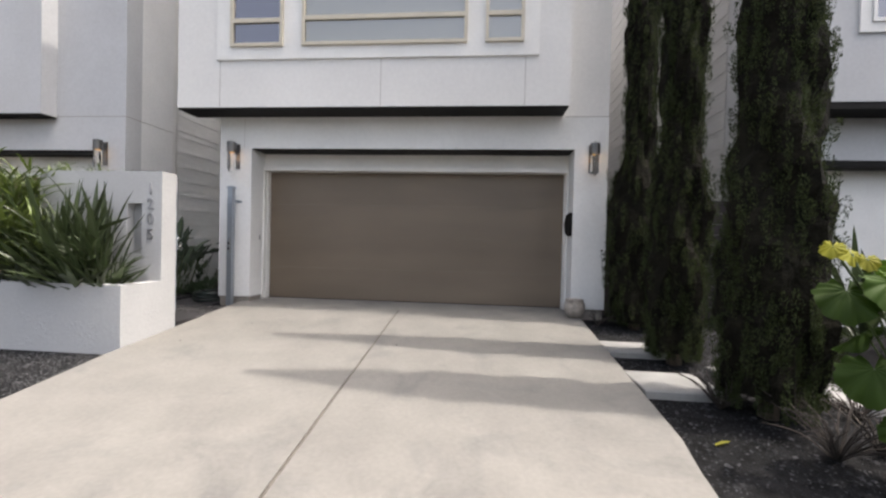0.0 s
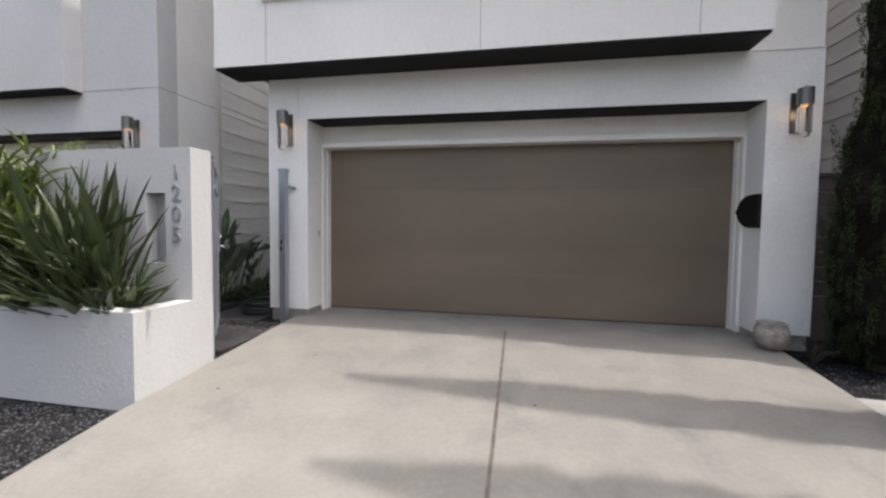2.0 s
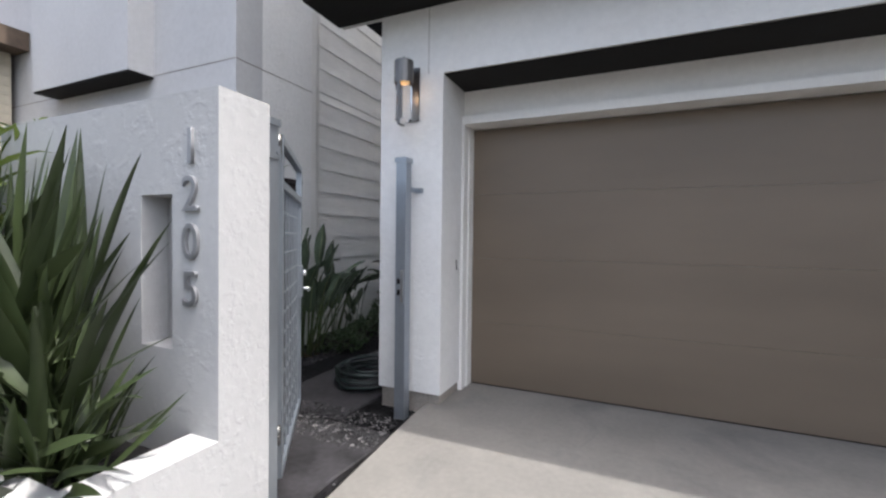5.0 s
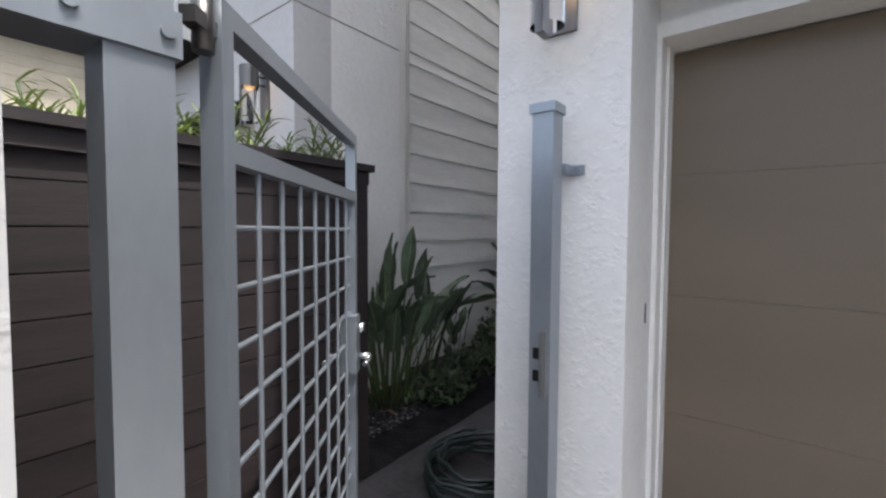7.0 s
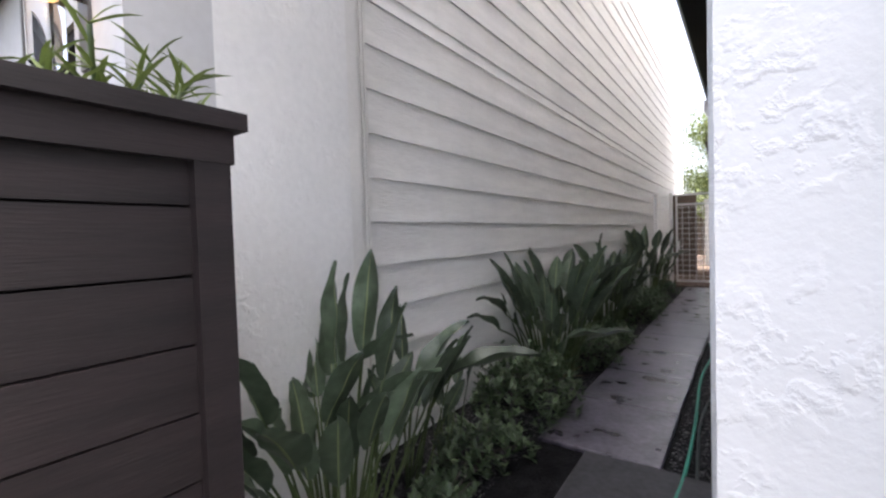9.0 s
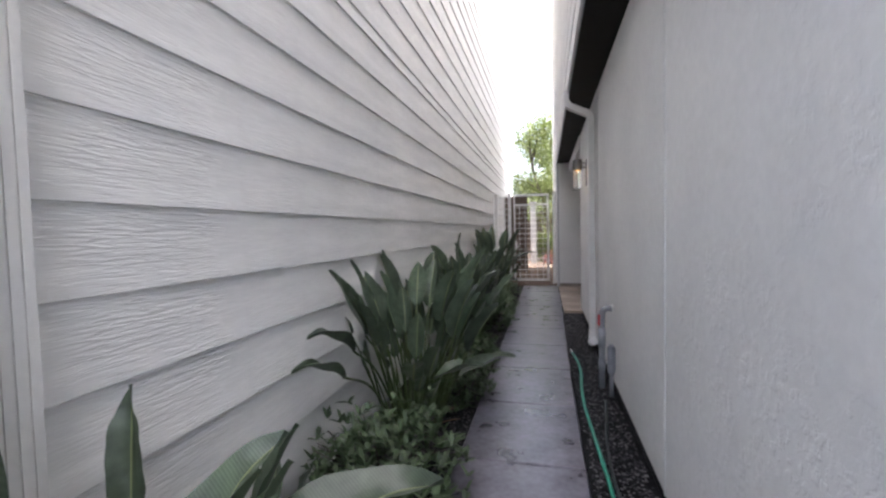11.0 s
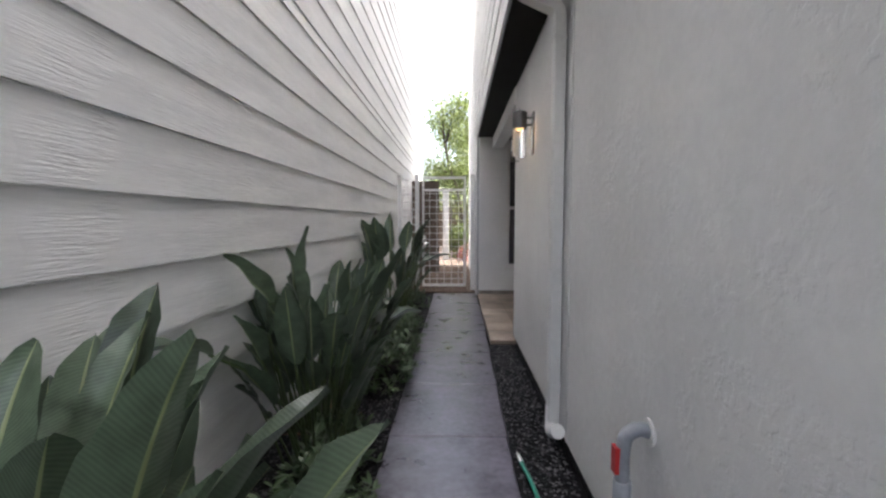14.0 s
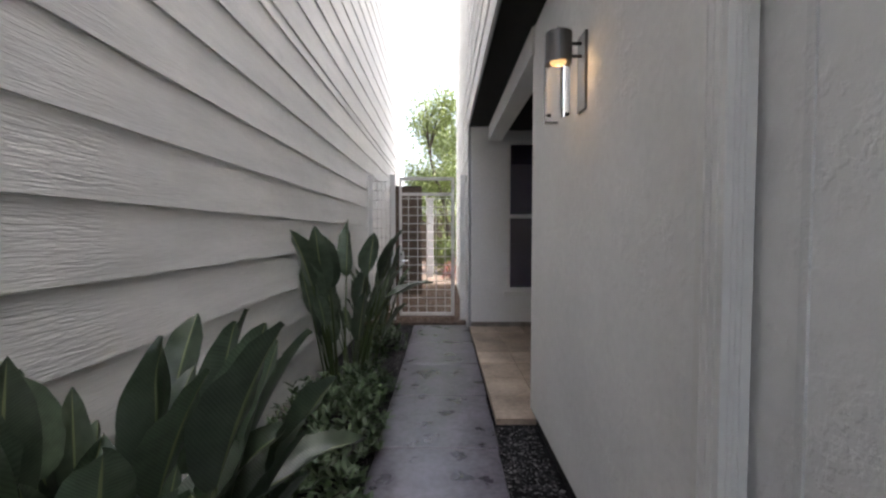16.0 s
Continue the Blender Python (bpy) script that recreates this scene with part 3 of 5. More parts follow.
structure("door_right_garage", [(8.3, 13.4, -0.2, -0.1, -0.2, 2.2)], TRIM, "white garage header and closed door", "garage door")
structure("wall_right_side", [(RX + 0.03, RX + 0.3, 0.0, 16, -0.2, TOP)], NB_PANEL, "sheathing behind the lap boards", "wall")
structure("trim_right_window", [(8.42, 8.56, -0.98, -0.95, 3.85, 5.4), (8.56, 10.2, -0.98, -0.95, 3.85, 3.98)], TRIM, "white window surround", "trim")
window_unit("window_right", 8.56, 10.2, 3.98, 5.4, -1.0, [], TRIM)


# ---- lap boards ----
def lap_board(name, length, height, thick=0.02):
    """A tapered board along y, its lower edge proud, with a worn drip edge."""
    bm = bmesh.new()
    prof = [(0.0, 0.0), (thick, 0.0), (thick + 0.001, 0.004), (0.007, height + 0.01), (0.0, height + 0.01)]
    a = [bm.verts.new((x, 0, z)) for x, z in prof]
    b = [bm.verts.new((x, length, z)) for x, z in prof]
    for k in range(5):
        bm.faces.new((a[k], b[k], b[(k + 1) % 5], a[(k + 1) % 5]))
    bm.faces.new(a[::-1]), bm.faces.new(b)
    return mesh_of(name, bm, SIDING)


E_LAP, LAP0 = 0.30, 1.54
siding = thing("siding_alley", "pale grey painted lap siding with wood grain", "siding", kind="structure")
full = lap_board("lap_board", 18.1, E_LAP)
narrow = lap_board("lap_board_narrow", 18.1, 0.12)
full_short = lap_board("lap_board_short", 11.9, E_LAP)
z = LAP0 - 6 * E_LAP
rows = []
while z < 9.6:
    if abs(z - (LAP0 + 5 * E_LAP)) < 0.01:
        rows.append((z, narrow, 0.12))
    else:
        rows.append((z, full, E_LAP))
    z += rows[-1][2]
for z, me, _ in rows:
    ob = new("lap_board", me)
    ob.parent = siding
    ob.location = (SX - 0.026, 1.0, z)
grey_board = lap_board("lap_board_grey", 11.9, E_LAP)
grey_board.materials[0] = NB_SIDING
siding_r = thing("siding_far_alley", "pale lap siding of the house beyond the cypresses", "siding", kind="structure")
for k in range(30):
    ob = new("lap_board", grey_board)
    ob.parent = siding_r
    ob.matrix_world = pose(RX + 0.032, 12.0, -0.1 + k * E_LAP, 0, 0, 180)
siding_u = thing("siding_upper", "pale lap siding on the upper side wall", "siding", kind="structure")
for k in range(21):
    ob = new("lap_board", full_short)
    ob.parent = siding_u
    ob.matrix_world = pose(-0.898, 11.45, ZA + 0.03 + k * E_LAP, 0, 0, 180)
rear_board = lap_board("lap_board_rear", 5.5, E_LAP)
for k in range(31):
    ob = new("lap_board", rear_board)
    ob.parent = siding_u
    ob.matrix_world = pose(-0.898, 17.0, -0.1 + k * E_LAP, 0, 0, 180)

cream_board = lap_board("lap_board_cream", 2.0, 0.13, 0.014)
cream_board.materials[0] = CREAM
siding_c = thing("siding_cream", "cream lap siding of the farther house", "siding", kind="structure")
for k in range(18):
    ob = new("lap_board", cream_board)
    ob.parent = siding_c
    ob.location = (-6.652, -2.4, 1.3 + k * 0.13)


# ---- planter, address wall, gate ----
def address_planter():
    p = thing("planter", "white stucco planter with a tall address wall", "planter", (0, 0, 0))
    X1, Y0, Y1, Y2, ZP, ZW = -0.115, -2.88, -2.32, -2.085, 0.47, 1.76
    bm = bmesh.new()
    # tall wall with the letter niche cut through its front
    for d in ((-1.70, -0.56, Y1, Y2, -0.35, ZW), (-0.37, X1, Y1, Y2, -0.35, ZW), (-0.56, -0.37, Y1, Y2, 1.38, ZW), (-0.56, -0.37, Y1, Y2, -0.35, 0.78), (-0.56, -0.37, Y1 + 0.12, Y2, 0.78, 1.38)):
        box(bm, *d)
    bmesh.ops.remove_doubles(bm, verts=bm.verts, dist=0.0005)
    tall = part("address_wall", bm, STUCCO_DIMMED, p, "tall white stucco wall with a recessed niche")
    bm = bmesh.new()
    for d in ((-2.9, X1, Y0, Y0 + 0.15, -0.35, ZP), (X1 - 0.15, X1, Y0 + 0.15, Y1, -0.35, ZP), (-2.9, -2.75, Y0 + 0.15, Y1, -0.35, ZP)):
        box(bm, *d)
    part("trough", bm, STUCCO_DIMMED, p, "low white stucco trough", bevel=0.012)
    box_part("soil", (-2.75, X1 - 0.15, Y0 + 0.15, Y1, 0.2, 0.36), SOIL, p, "dark potting soil", bevel=0)
    box_part("mail_slot", (-0.555, -0.375, Y1 + 0.105, Y1 + 0.12, 0.79, 1.37), NICHE, tall, "grey panel in the niche", bevel=0)
    return p


address_planter()


def numeral(ch, x, z):
    cu = bpy.data.curves.new("numeral", "FONT")
    cu.body, cu.size, cu.extrude, cu.align_x, cu.bevel_depth = ch, 0.19, 0.006, "CENTER", 0.001
    tmp = bpy.data.objects.new("tmp", cu)
    me = bpy.data.meshes.new_from_object(tmp)
    bpy.data.objects.remove(tmp)
    me.materials.clear()
    me.materials.append(DIGIT)
    ob = new("house_number", me)
    ob.matrix_world = pose(x, -2.327, z, 90, 0, 0)
    return tagged(ob, "brushed metal house numeral %s on white stucco" % ch, "house number", "address numerals")


for k, ch in enumerate("1205"):
    numeral(ch, -0.255, 1.49 - 0.178 * k)


def square_post(name, label, x, y, z0, z1, w=0.1):
    p = thing(name, label, "post", (x, y, z0))
    h = w / 2
    box_part("post_tube", (-h, h, -h, h, 0, z1 - z0 - 0.02), STEEL, p, bevel=0.006)
    bm = bmesh.new()
    g = h + 0.008
    box(bm, -g, g, -g, g, z1 - z0 - 0.045, z1 - z0 - 0.012)
    top = [bm.verts.new((sx * g, sy * g, z1 - z0 - 0.012)) for sx, sy in ((-1, -1), (1, -1), (1, 1), (-1, 1))]
    tip = bm.verts.new((0, 0, z1 - z0 + 0.004))
    for k in range(4):
        bm.faces.new((top[k], top[(k + 1) % 4], tip))
    part("cap", bm, STEEL, p, "low pyramid cap")
    return p


hinge_post = square_post("gate_post", "galvanised square steel gate post strapped to the address wall", -0.285, -1.945, -0.2, 1.77, 0.078)
hinge_strap = box_part("strap", (-0.046, 0.046, -0.147, 0.046, 1.775, 1.835), STEEL, hinge_post, "steel strap to the wall", bevel=0.002)
for dx in (-0.07, 0.028):
    bm = bmesh.new()
    cyl(bm, (0.046, dx, 1.805), (0.052, dx, 1.805), 0.009, n=10)
    part("bolt", bm, STEEL, hinge_strap)
latch_post = square_post("gate_post", "galvanised square steel latch post before the stucco pier", -0.257, -0.712, -0.12, 1.805, 0.079)
bm = bmesh.new()
box(bm, 0.03, 0.052, 0.0425, 0.125, 1.675, 1.71)
box(bm, 0.03, 0.09, 0.122, 0.131, 1.675, 1.712)
bracket = part("wall_bracket", bm, STEEL, latch_post, "steel arm to the pier", bevel=0.002)
bm = bmesh.new()
cyl(bm, (0.074, 0.124, 1.692), (0.074, 0.116, 1.692), 0.008, n=8)
part("bolt", bm, STEEL, bracket)
box_part("strike_plate", (0.004, 0.026, -0.046, -0.039, 0.885, 1.115), CHROME, latch_post, "bright strike plate", bevel=0.001)
# no holes are cut: black patches paint the darkness inside them
for hz in (0.955, 1.035):
    box_part("latch_hole_shade", (-0.024, -0.002, -0.043, -0.039, hz - 0.02, hz + 0.02), BLACK, latch_post, "black patch for the darkness of a latch hole", bevel=0)


def mesh_gate(name, label, width, z0, z1, zmid, material, at, rz, col_x, row_z, frame_w=0.045, wire=0.006, lock=0.0):
    """A framed gate along its own +x from the hinge: open band on top, welded rods below."""
    g = thing(name, label, "gate", at, rz)
    w = frame_w / 2
    box_part("hinge_stile", (0, frame_w, -w, w, z0, z1), material, g, bevel=0.004)
    box_part("latch_stile", (width - frame_w * 0.8, width, -w, w, z0, z1), material, g, bevel=0.004)
    for nm, a in (("top_rail", z1 - frame_w), ("middle_rail", zmid - frame_w), ("bottom_rail", z0)):
        box_part(nm, (frame_w, width - frame_w * 0.8, -w, w, a, a + frame_w), material, g, bevel=0.004)
    x0, x1 = frame_w, width - frame_w * 0.8
    lo, hi = z0 + frame_w, zmid - frame_w
    for x in col_x:
        bm = bmesh.new()
        cyl(bm, (x, 0, lo), (x, 0, hi), wire, n=8, caps=False)
        part("rod", bm, material, g)
    for z in row_z:
        bm = bmesh.new()
        cyl(bm, (x0, wire, z), (x1, wire, z), wire, n=8, caps=False)
        part("cross_rod", bm, material, g)
    if lock:
        lz = lock
        plate = box_part("lock_plate", (width - 0.075, width - 0.005, -w - 0.012, w + 0.012, lz - 0.11, lz + 0.11), material, g, bevel=0.004)
        for s in (-1, 1):
            bm = bmesh.new()
            cyl(bm, (width - 0.035, s * 0.03, lz + 0.06), (width - 0.035, s * 0.055, lz + 0.06), 0.024, 0.02, n=16)
            part("deadbolt", bm, CHROME, plate, "round chrome deadbolt")
            bm = bmesh.new()
            cyl(bm, (width - 0.035, s * 0.03, lz - 0.05), (width - 0.035, s * 0.075, lz - 0.05), 0.013, n=12)
            tube(bm, smooth_line([(width - 0.035, s * 0.075, lz - 0.05), (width - 0.07, s * 0.082, lz - 0.05), (width - 0.14, s * 0.075, lz - 0.052)], 4), 0.0095, 8)
            part("lever", bm, CHROME, plate, "chrome lever handle")
    return g


gate_dir = math.degrees(math.atan2(0.82, -0.625))
gate = mesh_gate("garden_gate", "open galvanised steel gate with a square rod grid", 1.0, 0.03, 1.715, 1.497, STEEL, (-0.32, -1.828, 0), gate_dir, [0.164 + 0.121 * k for k in range(7)], [1.352 - 0.108 * k for k in range(12)], frame_w=0.037, lock=0.91)
for hz in (0.25, 1.66):
    bm = bmesh.new()
    cyl(bm, (-0.02, 0, hz - 0.04), (-0.02, 0, hz + 0.05), 0.016, n=12)
    box(bm, -0.06, 0.0, -0.012, 0.012, hz - 0.012, hz + 0.012)
    part("hinge", bm, LAMP_METAL, gate, "dark barrel hinge")

rear_gate = mesh_gate("rear_gate", "closed white painted steel gate at the alley's end", 0.93, 0.02, 2.36, 2.1, WHITE_METAL, (-1.11, 12.0, 0), 180, [0.155 * k for k in range(1, 6)], [2.0 - 0.14 * k for k in range(14)], frame_w=0.05, lock=1.0)
for px, pz in ((-2.52, 2.38), (-2.15, 2.40), (-0.97, 2.40)):
    p = thing("fence_post", "white painted steel post beside the rear gate", "post", (px, 12.0, -0.1), group="posts of the rear gate")
    box_part("post_tube", (-0.04, 0.04, -0.04, 0.04, 0, pz + 0.08), WHITE_METAL, p, bevel=0.005)
    box_part("cap", (-0.046, 0.046, -0.046, 0.046, pz + 0.08, pz + 0.1), WHITE_METAL, p, bevel=0.004)
side_panel = thing("side_fence", "white painted rod panel beside the rear gate", "fence", (-2.48, 12.0, 0))
for k in range(3):
    bm = bmesh.new()
    cyl(bm, (0.07 * (k + 1), 0, 0.05), (0.07 * (k + 1), 0, 2.3), 0.0075, n=8)
    part("rod", bm, WHITE_METAL, side_panel)
for k in range(15):
    bm = bmesh.new()
    cyl(bm, (0, 0.0075, 0.08 + k * 0.158), (0.29, 0.0075, 0.08 + k * 0.158), 0.0075, n=8)
    part("cross_rod", bm, WHITE_METAL, side_panel)


# ---- wall lamps ----
def wall_lamp(name, at, rz):
    """A cylinder lamp on a back plate: metal cap, clear glass tube, U-shaped guard; the wall lies on its +y side."""
    L = thing(name, "dark nickel wall lamp with a lit bulb in clear glass", "wall lamp", at, rz, group="cylinder wall lamps")
    box_part("back_plate", (-0.06, 0.06, -0.014, 0.0, 0.0, 0.39), LAMP_METAL, L, bevel=0.003)
    for hz in (0.28, 0.345):
        bm = bmesh.new()
        cyl(bm, (0, -0.014, hz), (0, -0.07, hz), 0.009, n=10)
        part("arm", bm, LAMP_METAL, L)
    bm = bmesh.new()
    cyl(bm, (0, -0.132, 0.24), (0, -0.132, 0.394), 0.068, n=28, caps=False)
    cyl(bm, (0, -0.132, 0.394), (0, -0.132, 0.398), 0.068, 0.064, n=28)
    cyl(bm, (0, -0.132, 0.24), (0, -0.132, 0.385), 0.064, n=28, caps=False)
    hood = part("cap", bm, LAMP_METAL, L, "dark brushed metal hood")
    bm = bmesh.new()
    cyl(bm, (0, -0.132, 0.398), (0, -0.132, 0.43), 0.006, n=8)
    part("finial", bm, LAMP_METAL, hood)
    bm = bmesh.new()
    cyl(bm, (0, -0.132, -0.02), (0, -0.132, 0.33), 0.06, n=28, caps=False)
    cyl(bm, (0, -0.132, -0.02), (0, -0.132, 0.33), 0.057, n=28, caps=False)
    glass = part("glass_tube", bm, LAMPGLASS, L, "clear glass tube", normals=False)
    glass.visible_shadow = False
    bm = bmesh.new()
    box(bm, -0.012, 0.012, -0.204, -0.199, -0.062, 0.24)
    box(bm, -0.012, 0.012, -0.199, -0.132, -0.062, -0.056)
    part("guard", bm, LAMP_METAL, L, "slim metal guard strip", bevel=0.001)
    bm = bmesh.new()
    bmesh.ops.create_uvsphere(bm, u_segments=12, v_segments=8, radius=0.026, matrix=Matrix.Translation((0, -0.132, 0.245)))
    part("bulb", bm, BULB, L, "lit warm bulb")
    return L


for at, rz in (((-0.265, HY, 2.085), 0), ((5.21, HY, 2.075), 0), ((-2.77, -0.33, 2.175), 0), ((WX, 7.0, 2.055), 270)):
    wall_lamp("wall_lamp", at, rz)
    d = bpy.data.lights.new("bulb_light", "POINT")
    d.energy, d.color, d.shadow_soft_size = 0.09, (1.0, 0.6, 0.28), 0.0
    lo = new("bulb_light", d)
    m = pose(*at, 0, 0, rz)
    lo.matrix_world = Matrix.Translation(m @ Vector((0, -0.132, 0.19)))

# sensors and small fittings of the front
box_part("sensor_box", (-0.022, -0.014, -0.30, -0.28, 0.98, 1.06), BLACK, tagged(new("door_button"), "small black button on the pier's return", "button"), bevel=0.001)


def plaque():
    """Half-round plate flat on the pier's return, its straight edge to the front."""
    p = thing("wall_ornament", "dark half-round wall ornament on the garage pier's return", "ornament", (4.948, -0.57, 1.32))
    bm = bmesh.new()
    arc = [(0.14 + 0.3 * math.sin(a), 0.17 * math.cos(a)) for a in [math.pi * k / 18 for k in range(0, 19)]]
    pts = [(0.0, 0.17)] + arc[:9] + [(0.445, 0.022), (0.5, 0.02), (0.5, -0.02), (0.445, -0.022)] + arc[10:] + [(0.0, -0.17)]
    a = [bm.verts.new((-0.035, y, z)) for y, z in pts]
    b = [bm.verts.new((0.0, y, z)) for y, z in pts]
    n = len(pts)
    for k in range(n):
        bm.faces.new((a[k], b[k], b[(k + 1) % n], a[(k + 1) % n]))
    bm.faces.new(a), bm.faces.new(b[::-1])
    part("shell", bm, BLACK, p, bevel=0.006)


plaque()


def pot():
    p = thing("flower_pot", "small weathered round pot beside the garage pier", "pot", (4.95, -0.86, 0.0))
    bm = bmesh.new()
    prof = [(0.085, 0.0), (0.125, 0.06), (0.145, 0.13), (0.14, 0.19), (0.115, 0.235), (0.128, 0.25), (0.118, 0.255), (0.1, 0.235), (0.1, 0.2)]
    rings = [[bm.verts.new((r * math.cos(k * math.tau / 24), r * math.sin(k * math.tau / 24), z)) for k in range(24)] for r, z in prof]
    for a, b in zip(rings, rings[1:]):
        for k in range(24):
            bm.faces.new((a[k], a[(k + 1) % 24], b[(k + 1) % 24], b[k])).smooth = True
    bm.faces.new(rings[0][::-1])
    part("pot_body", bm, CLAY, p)
    bm = bmesh.new()
    cyl(bm, (0, 0, 0.19), (0, 0, 0.205), 0.101, n=24)
    part("soil", bm, SOIL, p)


pot()


# ---- fence of dark boards with a cap ----
def board_fence():
    f = thing("board_fence", "dark brown stained board fence between the drives", "fence", (-1.52, 0, 0))
    y0, y1 = -2.0, -0.44
    h, gap = 0.148, 0.006
    for k in range(12):
        z = -0.18 + k * (h + gap)
        box_part("plank", (-0.02, 0.005 * ((k * 7) % 3) / 3, y0, y1 - 0.08, z, min(z + h, 1.69)), WOOD, f, bevel=0.003)
    box_part("end_post", (-0.06, 0.03, y1 - 0.08, y1, -0.2, 1.685), WOOD, f, bevel=0.004)
    box_part("cap_board", (-0.1, 0.06, y0, y1 + 0.03, 1.685, 1.725), WOOD, f, bevel=0.004)
    box_part("fascia", (0.006, 0.032, y0, y1 + 0.01, 1.61, 1.685), WOOD, f, bevel=0.003)
    box_part("backing", (-0.05, -0.03, y0, y1 - 0.08, -0.2, 1.64), BLACK, f, bevel=0)


board_fence()


# ---- downspout, pipes, hoses ----
def downspout():
    d = thing("downspout", "white painted rectangular downspout on the stucco wall", "downspout", (0, 5.79, 0))
    def run(pts, w=0.055, t=0.035):
        bm = bmesh.new()
        rings = []
        for i, (x, z) in enumerate(pts):
            a, b = Vector(pts[max(i - 1, 0)]), Vector(pts[min(i + 1, len(pts) - 1)])
            dd = (b - a).normalized()
            nx, nz = -dd.y, dd.x
            rings.append([bm.verts.new((x + s * nx * t, y, z + s * nz * t)) for s, y in ((-1, -w), (-1, w), (1, w), (1, -w))])
        for a, b in zip(rings, rings[1:]):
            for k in range(4):
                bm.faces.new((a[k], a[(k + 1) % 4], b[(k + 1) % 4], b[k]))
        bm.faces.new(rings[0][::-1]), bm.faces.new(rings[-1])
        return bm
    shaft = part("pipe", run([(-0.632, 0.04), (-0.632, 2.72)]), TRIM, d, bevel=0.006)
    for k in range(3):
        box_part("flute", (-0.649 + 0.013 * k, -0.644 + 0.013 * k, -0.0585, -0.054, 0.06, 2.7), TRIM, shaft, bevel=0.001)
        box_part("flute", (-0.6705, -0.666, -0.032 + 0.026 * k, -0.02 + 0.026 * k, 0.06, 2.7), TRIM, shaft, bevel=0.001)
    part("elbow", run([(-0.632, 2.72), (-0.64, 2.79), (-0.67, 2.83), (-0.86, 2.92), (-0.90, 2.95), (-0.925, 3.0), (-0.925, 3.12)]), TRIM, d, bevel=0.005)
    for z in (0.3, 2.6):
        box_part("strap", (-0.672, -0.592, -0.062, 0.062, z, z + 0.025), TRIM, d, bevel=0.002)
    bm = bmesh.new()
    tube(bm, smooth_line([(-0.632, 0.0, 0.14), (-0.635, -0.005, 0.04), (-0.645, -0.06, 0.0), (-0.63, -0.16, 0.04)], 6), 0.048, 14)
    part("drain_elbow", bm, WHITE_METAL, d, "white plastic drain elbow")


downspout()


def pipes():
    p = thing("conduit", "grey plastic conduit bent out of the stucco wall", "conduit", (0, 4.42, 0))
    bm = bmesh.new()
    tube(bm, smooth_line([(-0.585, 0, 0.655), (-0.63, 0, 0.665), (-0.672, 0, 0.64), (-0.685, 0, 0.58), (-0.685, 0, 0.45)], 6), 0.027, 14)
    cyl(bm, (-0.685, 0, 0.45), (-0.685, 0, -0.12), 0.027, n=14)
    part("pipe", bm, PVC, p)
    for za, zb in ((0.3, 0.47), (0.08, 0.17)):
        bm = bmesh.new()
        cyl(bm, (-0.685, 0, za), (-0.685, 0, zb), 0.033, n=14)
        part("coupling", bm, PVC, p)
    box_part("tag", (-0.72, -0.70, -0.02, 0.02, 0.5, 0.6), mat("red_tag", (0.5, 0.02, 0.02), 0.5, bump=0), p, "red warning tag")
    bm = bmesh.new()
    cyl(bm, (-0.597, 0, 0.655), (-0.588, 0, 0.655), 0.05, n=16)
    part("escutcheon", bm, WHITE_METAL, p, "white wall flange")
    q = thing("conduit", "short grey conduit with a wider sleeve beside the wall", "conduit", (0, 4.2, 0))
    bm = bmesh.new()
    cyl(bm, (-0.632, 0, 0.1), (-0.632, 0, 0.14), 0.02, 0.034, n=16)
    cyl(bm, (-0.632, 0, 0.14), (-0.632, 0, 0.345), 0.034, n=16, caps=False)
    cyl(bm, (-0.632, 0, 0.345), (-0.632, 0, 0.375), 0.034, 0.018, n=16)
    part("sleeve", bm, PVC, q, "wider grey plastic sleeve")
    bm = bmesh.new()
    cyl(bm, (-0.632, 0, -0.12), (-0.632, 0, 0.11), 0.018, n=12)
    part("pipe", bm, PVC, q)


pipes()
bm = bmesh.new()
tube(bm, smooth_line([(-0.9, 5.42, -0.06), (-0.865, 5.2, -0.07), (-0.85, 4.8, -0.075), (-0.88, 4.3, -0.075), (-0.885, 3.8, -0.075), (-0.86, 3.2, -0.075), (-0.84, 2.7, -0.075), (-0.83, 2.0, -0.075), (-0.86, 1.4, -0.075), (-0.9, 0.9, -0.07), (-0.95, 0.5, -0.045)], 8), 0.012, 10)
hose = tagged(new("garden_hose", mesh_of("garden_hose", bm, HOSE)), "green garden hose lying on dark gravel", "hose")
bm = bmesh.new()
cyl(bm, (-0.9, 5.42, -0.06), (-0.915, 5.5, -0.045), 0.018, n=10)
part("nozzle", bm, CHROME, hose, "metal hose end")
bm = bmesh.new()
tube(bm, smooth_line([(-0.70, 4.05, -0.08), (-0.74, 3.7, -0.08), (-0.79, 3.3, -0.08), (-0.81, 2.8, -0.078), (-0.78, 2.2, -0.08), (-0.74, 1.6, -0.08)], 6), 0.009, 8)
tagged(new("drip_line", mesh_of("drip_line", bm, HOSE_DARK)), "thin black drip line lying on gravel", "hose")


def coil():
    pts = []
    for k in range(9 * 20):
        a = k * math.tau / 20
        r = 0.26 + 0.05 * math.sin(k * 0.21) + 0.012 * (k % 3)
        pts.append((-0.89 + r * math.cos(a), -0.14 + r * math.sin(a) * 1.1, -0.045 + 0.017 * (k // 20) + 0.01 * math.sin(k * 0.7)))
    bm = bmesh.new()
    tube(bm, pts, 0.011, 8)
    tagged(new("hose_coil", mesh_of("hose_coil", bm, HOSE_DARK)), "dark green hose coiled on the path behind the pier", "hose")


coil()


